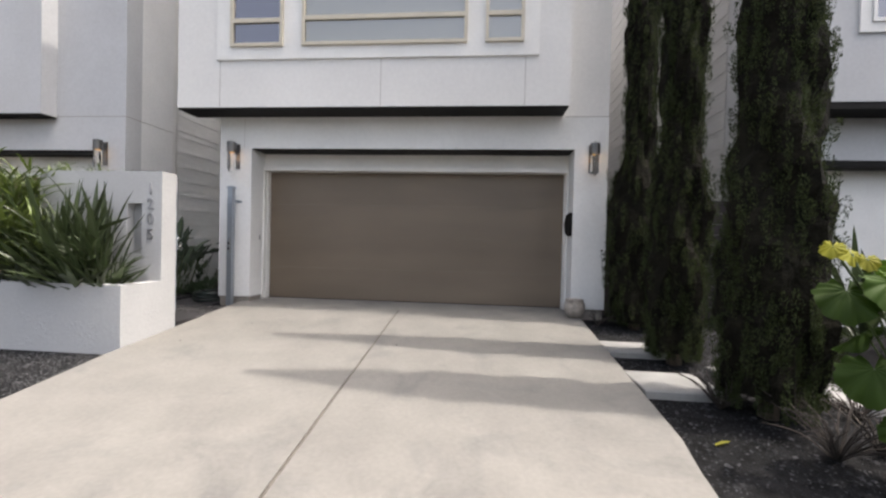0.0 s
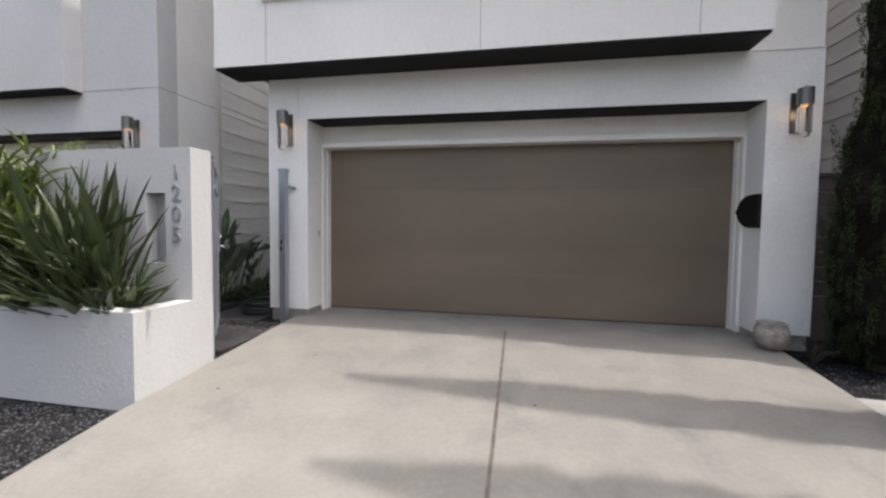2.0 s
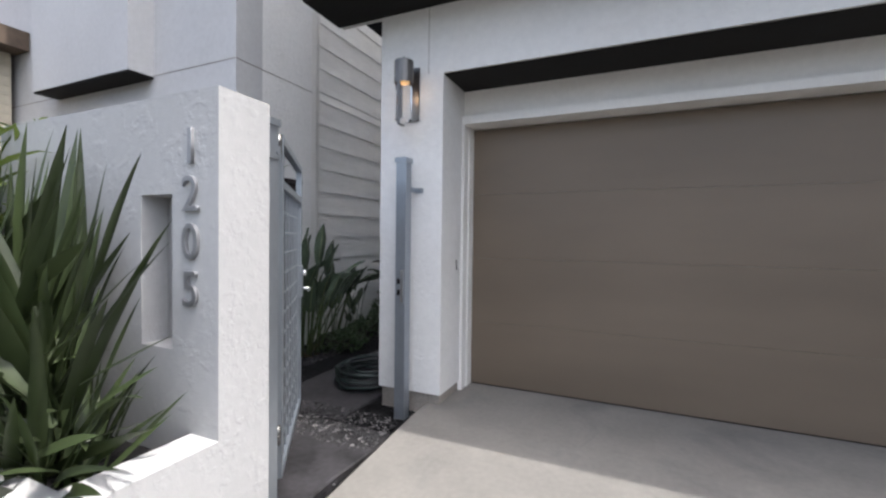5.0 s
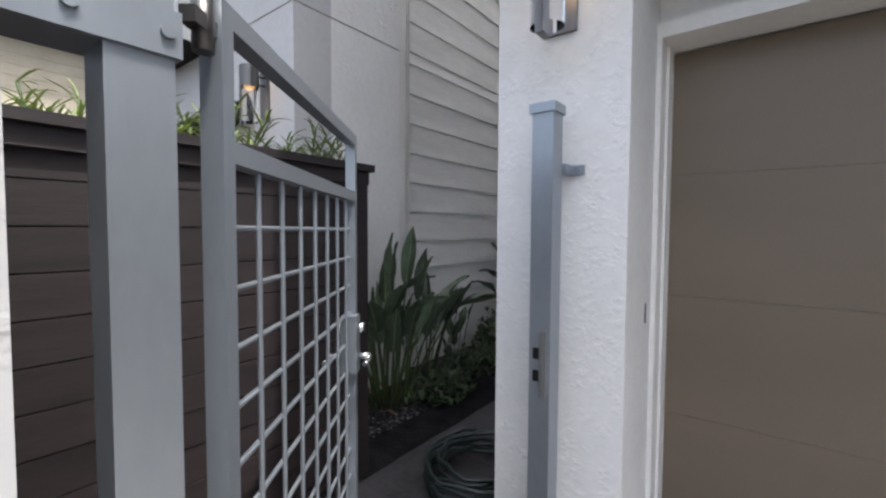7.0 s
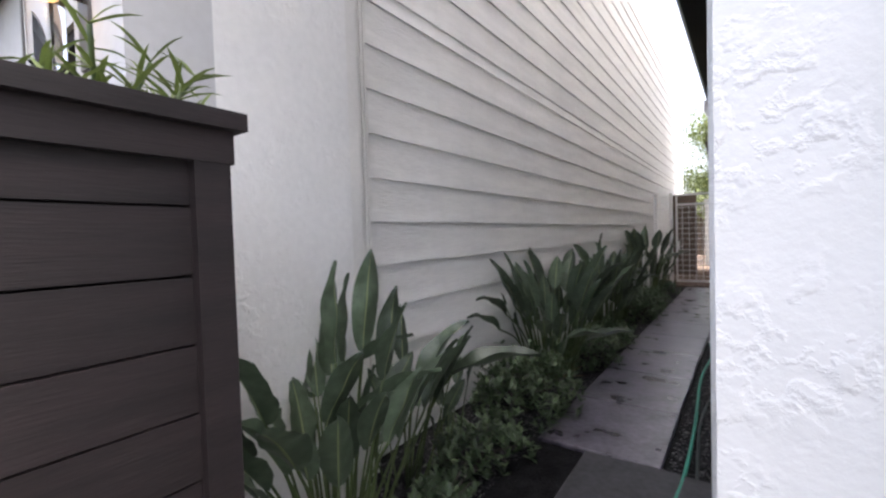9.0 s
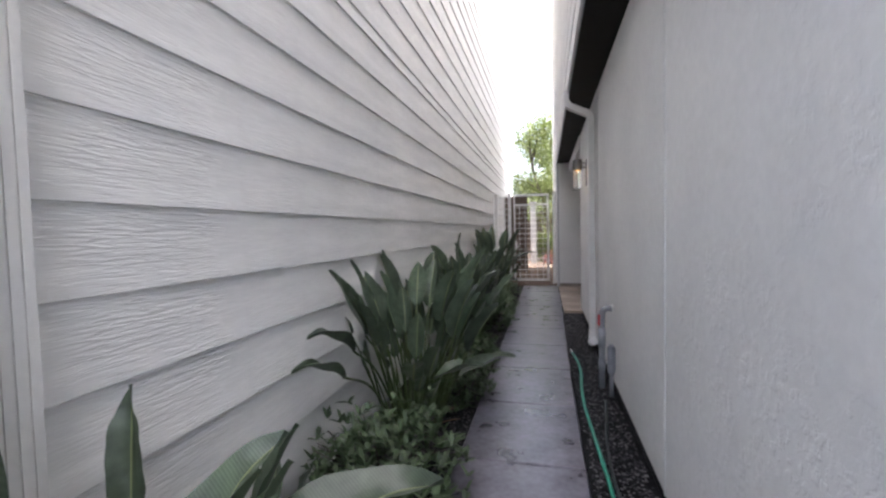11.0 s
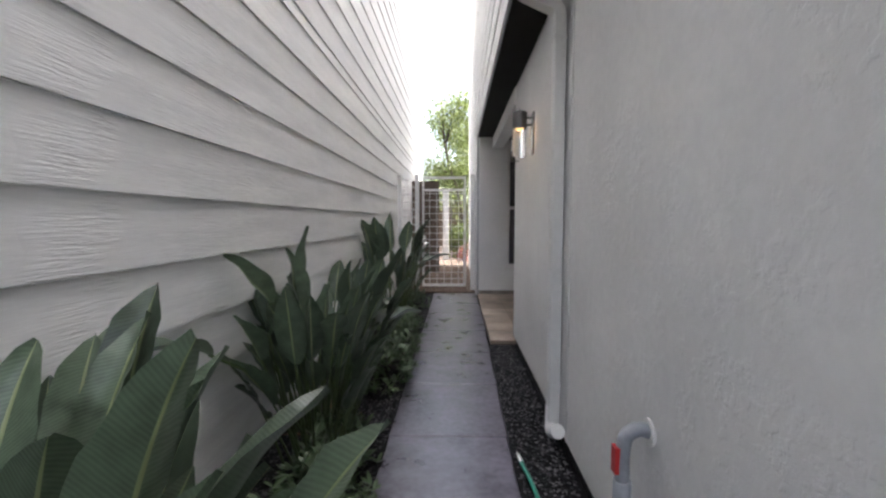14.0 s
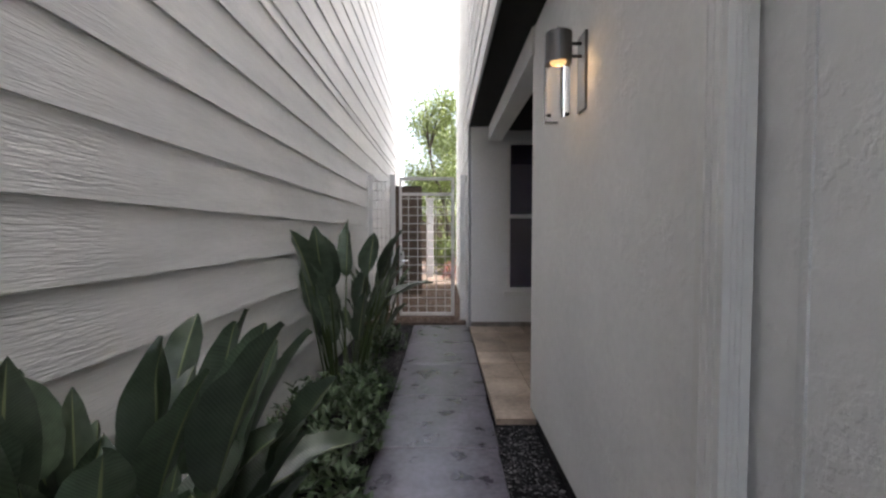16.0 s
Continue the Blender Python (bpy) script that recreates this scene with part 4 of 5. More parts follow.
def side_gate():
    """Dark board gate closing the gap between the garage pier and the next house."""
    g = thing("side_gate", "closed dark brown board gate beside the garage pier", "gate", (HX1 + 0.02, -0.28, -0.06))
    for k in range(11):
        box_part("board", (0.0, 1.85, -0.02, 0.0, 0.04 + k * 0.155, 0.04 + k * 0.155 + 0.15), WOOD, g, bevel=0.002)
    for x in (0.0, 0.9, 1.77):
        box_part("stile", (x, x + 0.08, 0.0, 0.05, 0.0, 1.74), WOOD, g, bevel=0.003)
    box_part("top_rail", (0.0, 1.85, -0.04, 0.06, 1.745, 1.78), WOOD, g, bevel=0.004)


side_gate()


# ---- planting ----


def blade_verts(bm, base, yaw, lean, length, width, bend, fold=0.25, segs=6, taper=0.55, mat_index=0):
    """A strap leaf: rises from base, leans by lean and bends over; folded along its middle."""
    p = Vector(base)
    out = Vector((math.cos(yaw), math.sin(yaw), 0))
    side = Vector((-math.sin(yaw), math.cos(yaw), 0))
    rows = []
    for k in range(segs + 1):
        t = k / segs
        a = lean + bend * t * t
        d = out * math.sin(a) + Vector((0, 0, 1)) * math.cos(a)
        n = out * math.cos(a) - Vector((0, 0, 1)) * math.sin(a)
        w = width * (0.55 + 0.9 * t) if t < 0.45 else width * max(0.0, 0.955 * (1 - ((t - 0.45) / 0.55) ** 2))
        if k == segs:
            rows.append([bm.verts.new(p)])
        else:
            rows.append([bm.verts.new(p - side * w / 2 + n * w * -fold), bm.verts.new(p), bm.verts.new(p + side * w / 2 + n * w * -fold)])
        p = p + d * (length / segs)
    for a, b in zip(rows, rows[1:]):
        if len(b) == 3:
            for k in (0, 1):
                f = bm.faces.new((a[k], a[k + 1], b[k + 1], b[k]))
                f.smooth, f.material_index = True, mat_index
        else:
            for k in (0, 1):
                f = bm.faces.new((a[k], a[k + 1], b[0]))
                f.material_index = mat_index


def strap_leaf(seed):
    r = random.Random(seed)
    bm = bmesh.new()
    blade_verts(bm, (0, 0, 0), 0.0, r.uniform(0.0, 0.1), 1.0, r.uniform(0.05, 0.075), 0.05 + 0.6 * (seed - 700) / 11, fold=r.uniform(0.1, 0.3), segs=9)
    return mesh_of("strap_leaf", bm, LEAF_STRAP, normals=False)


STRAPS = [strap_leaf(700 + k) for k in range(12)]


def strap_clump(at, count, spread, hmin, hmax, width, name, label, lean_max=0.9, seed=1, wall=None):
    """A fan of stiff strap leaves; each leaf is a mesh shared among the clumps. Leaves before a wall stay clear of it."""
    r = random.Random(seed)
    p = thing(name, label, "plant", at)
    for k in range(count):
        yaw, rad = r.uniform(0, math.tau), spread * math.sqrt(r.random())
        h, lean = r.uniform(hmin, hmax), lean_max * r.random() ** 0.75
        h *= 1 - 0.32 * lean / lean_max
        lift = r.uniform(0.0, 0.42) * hmax if r.random() < 0.55 else 0.0
        h -= 0.75 * lift if h > lift + 0.3 else 0
        foot = (rad * math.cos(yaw), rad * math.sin(yaw) * 0.7, lift)
        turn = yaw + r.uniform(-0.9, 0.9)
        shape = r.choice(STRAPS)
        if wall is not None and math.sin(turn) > -0.1:
            room = (wall - at[1] - foot[1]) / (h * max(0.12, math.sin(turn)))
            lean = min(lean, max(0.02, room - 0.22))
            shape = r.choice(STRAPS[:4])
        ob = new("leaf", shape)
        ob.parent = p
        w = min(1.3, 0.35 + 0.65 * h) * width * r.uniform(0.7, 1.2)
        turned = Euler((0, lean, turn), "XYZ").to_matrix() @ Matrix.Rotation(r.uniform(-0.9, 0.9), 3, "Z")
        ob.matrix_local = Matrix.LocRotScale(foot, turned.to_quaternion(), (h, w, h))
    return p


for k, (x, y, n, h) in enumerate(((-0.47, -2.62, 46, 0.74), (-0.6, -2.66, 64, 1.05), (-0.7, -2.54, 54, 1.45), (-0.84, -2.66, 74, 1.2), (-1.06, -2.56, 80, 1.56), (-1.25, -2.66, 74, 1.3), (-1.5, -2.6, 60, 1.4), (-1.85, -2.6, 44, 1.3))):
    strap_clump((x, y, 0.34), n, 0.12, h * 0.26, h, 1.0, "flax_plant", "dense clump of stiff green strap leaves in the planter", 1.2, 20 + k, -2.36)


def cane_plant(at, seed, height=1.5, canes=7, material=LEAF_PALM, label="tall light green bamboo-like plant with narrow leaves", name="bamboo_plant", leaf=0.24):
    r = random.Random(seed)
    p = thing(name, label, "plant", at)
    bs, bl = bmesh.new(), bmesh.new()
    for k in range(canes):
        yaw = r.uniform(0, math.tau)
        reach = 0.4 if leaf > 0.3 else 0.2
        tip = Vector((math.cos(yaw) * r.uniform(0.1, reach), math.sin(yaw) * r.uniform(0.1, 0.3), height * r.uniform(0.7, 1.0)))
        root = Vector((r.uniform(-0.1, 0.1), r.uniform(-0.08, 0.08), 0))
        pts = smooth_line([root, root.lerp(tip, 0.5) + Vector((0, 0, 0.1)), tip], 5)
        tube(bs, pts, 0.006, 6)
        for q in pts[2:]:
            for j in range(3):
                blade_verts(bl, q, r.uniform(0, math.tau), r.uniform(0.5, 1.3), leaf * r.uniform(0.6, 1.2), 0.012 + leaf * 0.06 if leaf > 0.3 else 0.015, r.uniform(0.3, 0.9), segs=4)
    part("cane_stand", bs, STALK, p)
    part("foliage", bl, material, p, normals=False)
    return p


for k, (x, y, z, h) in enumerate(((-1.78, -2.38, 0.3, 1.45), (-1.45, -2.72, 0.3, 0.95), (-2.05, -2.3, 0.3, 1.5), (-2.35, -2.5, 0.3, 1.2), (-2.0, -2.65, 0.3, 0.9), (-2.6, -2.3, 0.3, 1.3))):
    cane_plant((x, y, z), 40 + k, h, 10, LEAF_MID, "tall green reed-like plant with narrow leaves", leaf=0.36)
for k in range(8):
    cane_plant((-1.8 - 0.08 * (k % 2), -1.9 + 0.19 * k, 1.25), 60 + k, 0.58 + 0.12 * (k % 3 == 1), 9, leaf=0.13, label="light green grassy bamboo rising behind the board fence")


# paddle leaves: stalk and blade in one leaf, several shapes shared by all plants
def paddle_leaf(seed):
    r = random.Random(seed)
    bm = bmesh.new()
    stalk = r.uniform(0.52, 0.97)
    lean, bend = r.uniform(0.05, 0.2), r.uniform(0.05, 0.45)
    pts, p, a = [], Vector((0, 0, 0)), lean
    for k in range(7):
        pts.append(p.copy())
        a = lean + bend * 0.35 * (k / 6) ** 2
        p = p + Vector((math.sin(a), 0, math.cos(a))) * stalk / 6
    tube(bm, pts, [0.011, 0.010, 0.009, 0.008, 0.007, 0.0065, 0.006], 6)
    for f in bm.faces:
        f.material_index = 2
    L, W = r.uniform(0.35, 0.5), r.uniform(0.115, 0.165)
    n, fold, twist = 14, r.uniform(0.08, 0.38), r.uniform(-1.0, 1.0)
    p = pts[-1].copy()
    rows, wave = [], r.uniform(0, 6)
    for k in range(n + 1):
        t = k / n
        d = Vector((math.sin(a), 0, math.cos(a)))
        up = Vector((-math.cos(a), 0, math.sin(a)))
        w = max(0.004, W * 2.6 * (t + 0.03) ** 0.6 * (1 - t) ** 0.8)
        tw = twist * t
        sd = Vector((0, 1, 0)) * math.cos(tw) + up * math.sin(tw)
        nn = up * math.cos(tw) - Vector((0, 1, 0)) * math.sin(tw)
        rip = 0.009 * math.sin(10 * t + wave) + 0.004 * math.sin(27 * t + 2 * wave)
        row = []
        for s in (-1, -0.5, -0.06, 0.06, 0.5, 1):
            row.append(bm.verts.new(p + sd * (w * 0.5 * s) + nn * (w * fold * abs(s) ** 1.4 + rip * abs(s) * (1 if s > 0 else -1)) - (nn * 0.004 if abs(s) < 0.1 else Vector())))
        rows.append(row)
        a += bend / n * (0.3 + 1.2 * t)
        p = p + d * (L / n)
    for ra, rb in zip(rows, rows[1:]):
        for k in range(5):
            f = bm.faces.new((ra[k], ra[k + 1], rb[k + 1], rb[k]))
            f.smooth = True
            f.material_index = 1 if k == 2 else 0
    me = mesh_of("paddle_leaf", bm, LEAF_BOP, RIB, STALK, normals=False)
    return me


LEAVES = [paddle_leaf(100 + k) for k in range(26)]


def paddle_plant(x, y, count, scale, seed, spread=0.14, lean=24):
    r = random.Random(seed)
    p = thing("bird_of_paradise", "bird of paradise plant with dark green paddle leaves beside the siding", "plant", (x, y, -0.09), group="plants along the siding")
    for k in range(count):
        ob = new("leaf", r.choice(LEAVES))
        ob.parent = p
        rz = r.uniform(0, 360)
        away = math.cos(radians(rz))
        tilt = lean * r.random() ** 0.8 * (0.45 if away < -0.5 else 0.72 if away > 0.6 else 1.3)
        rad = spread * math.sqrt(r.random())
        s = scale * r.uniform(0.85, 1.2)
        foot = (rad * math.cos(radians(rz)), rad * math.sin(radians(rz)), 0)
        ob.matrix_local = Matrix.LocRotScale(foot, Euler((0, radians(tilt), radians(rz)), "XYZ"), (s, s, s))
        if x + max((ob.matrix_local @ v.co).x for v in ob.data.vertices) > -1.52:
            ob.matrix_local = Matrix.LocRotScale(foot, Euler((0, radians(tilt * 0.5), radians(rz)), "XYZ"), (s * 0.85, s * 0.85, s * 0.85))
    return p


def reaching_leaf(plant, base, root, tip, width=0.17, sag=0.04, turn=0.0):
    """One long leaf: a stalk from the ground to root, then the blade from root to tip."""
    o = plant.matrix_world.translation
    base, root, tip = (Vector(v) - o for v in (base, root, tip))
    bm = bmesh.new()
    mid = base.lerp(root, 0.55) + Vector((0, 0, 0.12))
    tube(bm, smooth_line([base, mid, root], 5), 0.008, 6)
    for f in bm.faces:
        f.material_index = 2
    d = tip - root
    side = d.cross(Vector((0, 0, 1))).normalized()
    nn = side.cross(d).normalized()
    side, nn = side * math.cos(turn) + nn * math.sin(turn), nn * math.cos(turn) - side * math.sin(turn)
    rows = []
    for k in range(13):
        t = k / 12
        c = root + d * t + Vector((0, 0, 1)) * sag * math.sin(math.pi * t)
        w = max(0.004, width * 2.6 * (t + 0.03) ** 0.6 * (1 - t) ** 0.8)
        rows.append([bm.verts.new(c + side * (w * 0.5 * s) + nn * (w * 0.3 * abs(s) ** 1.3 + 0.008 * math.sin(11 * t + 2 * s) - (0.004 if abs(s) < 0.1 else 0))) for s in (-1, -0.5, -0.05, 0.05, 0.5, 1)])
    for ra, rb in zip(rows, rows[1:]):
        for k in range(5):
            f = bm.faces.new((ra[k], ra[k + 1], rb[k + 1], rb[k]))
            f.smooth, f.material_index = True, (1 if k == 2 else 0)
    ob = new("leaf", mesh_of("reaching_leaf", bm, LEAF_BOP, RIB, STALK, normals=False))
    ob.parent = plant


PLANTS = [(-2.1, 0.34, 38, 0.96, 1, 0.18, 46), (-2.2, 0.95, 10, 0.78, 2, 0.12, 34), (-2.22, 3.3, 38, 1.02, 4, 0.22, 54), (-2.22, 3.62, 24, 1.05, 5, 0.18, 24),
          (-2.26, 5.84, 58, 1.0, 7, 0.22, 40), (-2.2, 5.46, 28, 0.95, 12, 0.18, 38), (-2.25, 9.4, 10, 0.9, 8, 0.12, 24), (-2.22, 8.6, 26, 1.22, 9, 0.18, 25),
          (-2.2, 10.1, 14, 0.95, 10, 0.14, 28), (-2.25, 10.9, 12, 0.9, 11, 0.14, 26)]
stand = [paddle_plant(*row[:3], row[3], *row[4:]) for row in PLANTS]
reaching_leaf(stand[1], (-2.2, 0.98, -0.09), (-1.88, 1.0, 0.64), (-1.47, 1.3, 0.74), 0.19, 0.03)
reaching_leaf(stand[1], (-2.2, 0.95, -0.09), (-1.98, 0.8, 0.62), (-1.82, 1.1, 0.94), 0.15, 0.03)
reaching_leaf(stand[2], (-2.25, 3.2, -0.09), (-2.42, 2.72, 0.66), (-2.46, 2.25, 0.86), 0.13, 0.05)
reaching_leaf(stand[2], (-2.25, 3.15, -0.09), (-2.38, 2.5, 0.56), (-2.43, 2.05, 0.74), 0.12, 0.04)
reaching_leaf(stand[2], (-2.15, 3.3, -0.09), (-1.82, 3.3, 0.33), (-1.44, 3.66, 0.40), 0.15, 0.03)
reaching_leaf(stand[2], (-2.15, 3.25, -0.09), (-1.98, 3.1, 0.36), (-1.62, 3.2, 0.45), 0.15, 0.03)
reaching_leaf(stand[3], (-2.15, 3.4, -0.09), (-1.76, 3.28, 0.85), (-1.56, 3.7, 1.1), 0.13, 0.02, 0.5)
reaching_leaf(stand[2], (-2.25, 3.25, -0.09), (-2.4, 2.88, 0.72), (-2.5, 2.6, 1.2), 0.15, 0.01, 1.0)
reaching_leaf(stand[2], (-2.22, 3.2, -0.09), (-2.36, 2.98, 0.74), (-2.44, 2.78, 1.25), 0.14, 0.01, 0.7)
reaching_leaf(stand[2], (-2.2, 3.2, -0.09), (-2.2, 2.95, 0.7), (-2.22, 2.75, 1.18), 0.14, 0.01, 0.6)
reaching_leaf(stand[4], (-2.25, 5.6, -0.09), (-2.45, 4.78, 0.81), (-2.5, 4.36, 0.93), 0.14, 0.03)
reaching_leaf(stand[4], (-2.25, 5.62, -0.09), (-2.44, 5.42, 0.93), (-2.5, 5.02, 1.26), 0.15, 0.02)
reaching_leaf(stand[4], (-2.2, 5.75, -0.09), (-1.9, 5.85, 0.66), (-1.58, 6.2, 0.72), 0.17, 0.03)
reaching_leaf(stand[4], (-2.2, 5.75, -0.09), (-2.0, 5.75, 0.62), (-1.76, 6.0, 0.86), 0.16, 0.02)
reaching_leaf(stand[7], (-2.1, 8.5, -0.09), (-1.8, 8.4, 0.85), (-1.4, 8.6, 0.98), 0.13, 0.02)
for base, root, tip, w, turn in (((-2.05, 0.38, -0.09), (-1.98, 0.42, 0.9), (-1.94, 0.46, 1.38), 0.18, 1.4), ((-2.12, 0.32, -0.09), (-2.08, 0.34, 0.85), (-2.08, 0.36, 1.33), 0.17, 1.3),
                                 ((-2.0, 0.45, -0.09), (-1.92, 0.5, 0.78), (-1.88, 0.56, 1.2), 0.16, 1.4), ((-2.1, 0.3, -0.09), (-2.0, 0.3, 0.82), (-1.78, 0.55, 0.98), 0.13, 0.6),
                                 ((-2.05, 0.35, -0.09), (-1.95, 0.35, 0.66), (-1.66, 0.6, 0.82), 0.16, 0.5), ((-2.1, 0.28, -0.09), (-2.05, 0.25, 0.6), (-1.85, 0.3, 0.95), 0.18, 0.8),
                                 ((-2.1, 0.4, -0.09), (-2.2, 0.5, 0.8), (-2.22, 0.56, 1.25), 0.17, 1.2), ((-2.0, 0.4, -0.09), (-1.84, 0.42, 0.5), (-1.7, 0.5, 0.85), 0.15, 0.9)):
    reaching_leaf(stand[0], base, root, tip, w * 0.66, 0.02, turn)
for base, root, tip, w, turn in (((-2.28, 5.6, -0.09), (-2.27, 5.5, 0.95), (-2.26, 5.58, 1.4), 0.14, 1.3), ((-2.25, 5.55, -0.09), (-2.2, 5.3, 0.85), (-2.25, 5.22, 1.28), 0.15, 1.2),
                                 ((-2.2, 5.85, -0.09), (-2.08, 5.85, 0.75), (-2.06, 5.88, 1.15), 0.13, 1.4), ((-2.25, 5.6, -0.09), (-2.15, 5.45, 0.6), (-2.1, 5.5, 1.05), 0.15, 1.2)):
    reaching_leaf(stand[4], base, root, tip, w, 0.01, turn)
STRAW = leaf_mat("dry_straw", (0.2, 0.13, 0.07), 0.7, per_island=False)
for plant, count in ((stand[0], 16), (stand[2], 12), (stand[4], 12)):
    r = random.Random(int(plant.matrix_world.translation.y * 10))
    for k in range(count):
        bm = bmesh.new()
        a = r.uniform(0, math.tau)
        blade_verts(bm, (0.16 * math.cos(a), 0.16 * math.sin(a), 0.01), a + r.uniform(-0.6, 0.6), r.uniform(0.7, 1.45), r.uniform(0.1, 0.26), 0.02, 0.25, segs=4)
        ob = new("dry_leaf", mesh_of("dry_leaf", bm, STRAW, normals=False))
        ob.parent = plant
        ob["label"] = "dry straw-coloured old leaf"
# low young plant among the shrubs reaching over the soil
paddle_plant(-2.15, 1.3, 6, 0.6, 36, 0.08, 42)


def leafy_bush(at, rx, ry, h, count, leaf, material, seed, name="shrub", label="low green shrub with small glossy leaves"):
    r = random.Random(seed)
    p = thing(name, label, "shrub", at)
    bm, bt = bmesh.new(), bmesh.new()
    for k in range(count):
        a, e = r.uniform(0, math.tau), math.asin(r.random() ** 0.8)
        q = r.uniform(0.7, 1.05) * (1 + 0.14 * math.sin(3 * a + seed) + 0.1 * math.sin(7 * a))
        c = Vector((rx * q * math.cos(a) * math.cos(e), ry * q * math.sin(a) * math.cos(e), h * q * math.sin(e)))
        for j in range(4):
            blade_verts(bm, c, r.uniform(0, math.tau), r.uniform(0.4, 1.4), leaf * r.uniform(0.7, 1.3), leaf * 0.42, r.uniform(0.1, 0.6), fold=0.15, segs=3)
    for k in range(14):
        a = r.uniform(0, math.tau)
        tube(bt, [(0, 0, 0), (rx * 0.4 * math.cos(a), ry * 0.4 * math.sin(a), h * 0.5), (rx * 0.85 * math.cos(a), ry * 0.85 * math.sin(a), h * r.uniform(0.5, 0.85))], [0.008, 0.006, 0.003], 5)
    part("branching", bt, TWIG, p)
    part("foliage", bm, material, p, normals=False)
    return p


for k, (x, y, rx, ry, h, n) in enumerate(((-2.05, 2.35, 0.45, 0.55, 0.48, 480), (-1.98, 1.45, 0.3, 0.4, 0.22, 200), (-1.98, 4.0, 0.28, 0.55, 0.36, 330), (-2.0, 4.85, 0.26, 0.5, 0.34, 260), (-2.05, 5.5, 0.26, 0.35, 0.26, 150),
                                          (-2.02, 6.9, 0.34, 0.5, 0.4, 360), (-2.1, 7.8, 0.42, 0.5, 0.40, 420), (-2.05, 8.6, 0.3, 0.4, 0.34, 220), (-2.1, 10.3, 0.3, 0.6, 0.3, 200), (-1.85, 0.75, 0.22, 0.35, 0.2, 150))):
    leafy_bush((x, y, -0.1), rx, ry, h, n, 0.068, LEAF_SMALL, 200 + k)


# ---- cypresses ----
def cypress(at, height, radius, seed, base=0.08, skirt=0.25):
    r = random.Random(seed)
    p = thing("cypress", "tall narrow dark green Italian cypress in the gravel bed", "tree", at, group="cypresses by the drive")
    bm = bmesh.new()
    tube(bm, [(0, 0, -0.1), (0.01, 0, 0.4), (0, 0.01, height * 0.6), (0, 0, height * 0.95)], [0.075, 0.06, 0.04, 0.012], 10)
    for k in range(26):
        z = r.uniform(0.15, height * 0.8)
        a = r.uniform(0, math.tau)
        rr = radius * r.uniform(0.5, 0.8)
        tube(bm, [(0, 0, z), (rr * 0.5 * math.cos(a), rr * 0.5 * math.sin(a), z + 0.25), (rr * math.cos(a), rr * math.sin(a), z + 0.8)], [0.014, 0.009, 0.004], 5)
    part("trunk", bm, BARK, p)

    def env(z, a):
        t = z / height
        prof = 1.0 if t < 0.5 else max(0.04, 1 - ((t - 0.5) / 0.5) ** 1.7)
        prof += skirt * max(0.0, min(1.0, (2.3 - z) / 0.9)) * (0.45 + 0.55 * min(1.0, z / 0.6))
        lump = 0.13 * math.sin(4 * a + z * 3.1 + seed) + 0.12 * math.sin(z * 6.3 + 3 * a) + 0.08 * math.sin(9 * a - z * 7 + seed) + 0.05 * math.sin(z * 19 + 5 * a)
        return radius * prof * (1 + lump)
    verts, faces = [], []
    up = Vector((0, 0, 1))
    for k in range(int(620 * height * radius)):
        z = base + (height - base) * r.random() ** 1.35
        a = r.uniform(0, math.tau)
        q = env(z, a) * (1.0 - 0.24 * r.random() ** 1.3)
        out = Vector((math.cos(a), math.sin(a), 0))
        foot = out * q * 0.93 + up * (z - 0.12)
        axis = (up + out * r.uniform(-0.05, 0.12) + Vector((r.uniform(-0.12, 0.12), r.uniform(-0.12, 0.12), 0))).normalized()
        length, girth = r.uniform(0.14, 0.3), r.uniform(0.02, 0.04)
        for j in range(105 if z < 6.5 else 30):
            t = r.random()
            rad = girth * (0.35 + 1.3 * t) * (1 - t ** 3) + 0.004
            b = r.uniform(0, math.tau)
            side = Vector((math.cos(b), math.sin(b), 0))
            c = foot + axis * length * t + side * rad * math.sqrt(r.random())
            if c.z < 0.02:
                continue
            d = (axis + side * r.uniform(0.2, 0.9)).normalized()
            u = d.cross(Vector((r.uniform(-1, 1), r.uniform(-1, 1), r.uniform(-1, 1)))).normalized()
            L, w = (r.uniform(0.014, 0.03), r.uniform(0.003, 0.005)) if z < 6.5 else (0.045, 0.008)
            i = len(verts)
            verts += [c, c + d * L * 0.45 + u * w, c + d * L, c + d * L * 0.45 - u * w]
            faces.append((i, i + 1, i + 2, i + 3))
    me = bpy.data.meshes.new("crown")
    me.from_pydata(verts, [], faces)
    me.materials.append(LEAF_CYP)
    ob = new("crown", me)
    ob.parent = p
    # inner shell, coloured near black as the shade between the tufts
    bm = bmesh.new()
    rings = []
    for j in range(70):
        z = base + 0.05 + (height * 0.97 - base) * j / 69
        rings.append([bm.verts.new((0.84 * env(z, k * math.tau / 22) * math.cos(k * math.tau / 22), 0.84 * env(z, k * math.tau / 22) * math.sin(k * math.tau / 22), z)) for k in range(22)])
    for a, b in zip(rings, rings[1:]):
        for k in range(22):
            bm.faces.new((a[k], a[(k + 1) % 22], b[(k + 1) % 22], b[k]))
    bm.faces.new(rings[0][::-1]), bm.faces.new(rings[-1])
    part("inner_foliage", bm, CYP_INNER, p, "dense dead inner foliage, coloured near black for shade inside the crown")
    return p


cypress((5.71, -1.02, -0.06), 9.6, 0.21, 3, 0.02, 0.95)
cypress((5.68, -2.32, -0.16), 10.4, 0.225, 5, 0.05, 0.35)
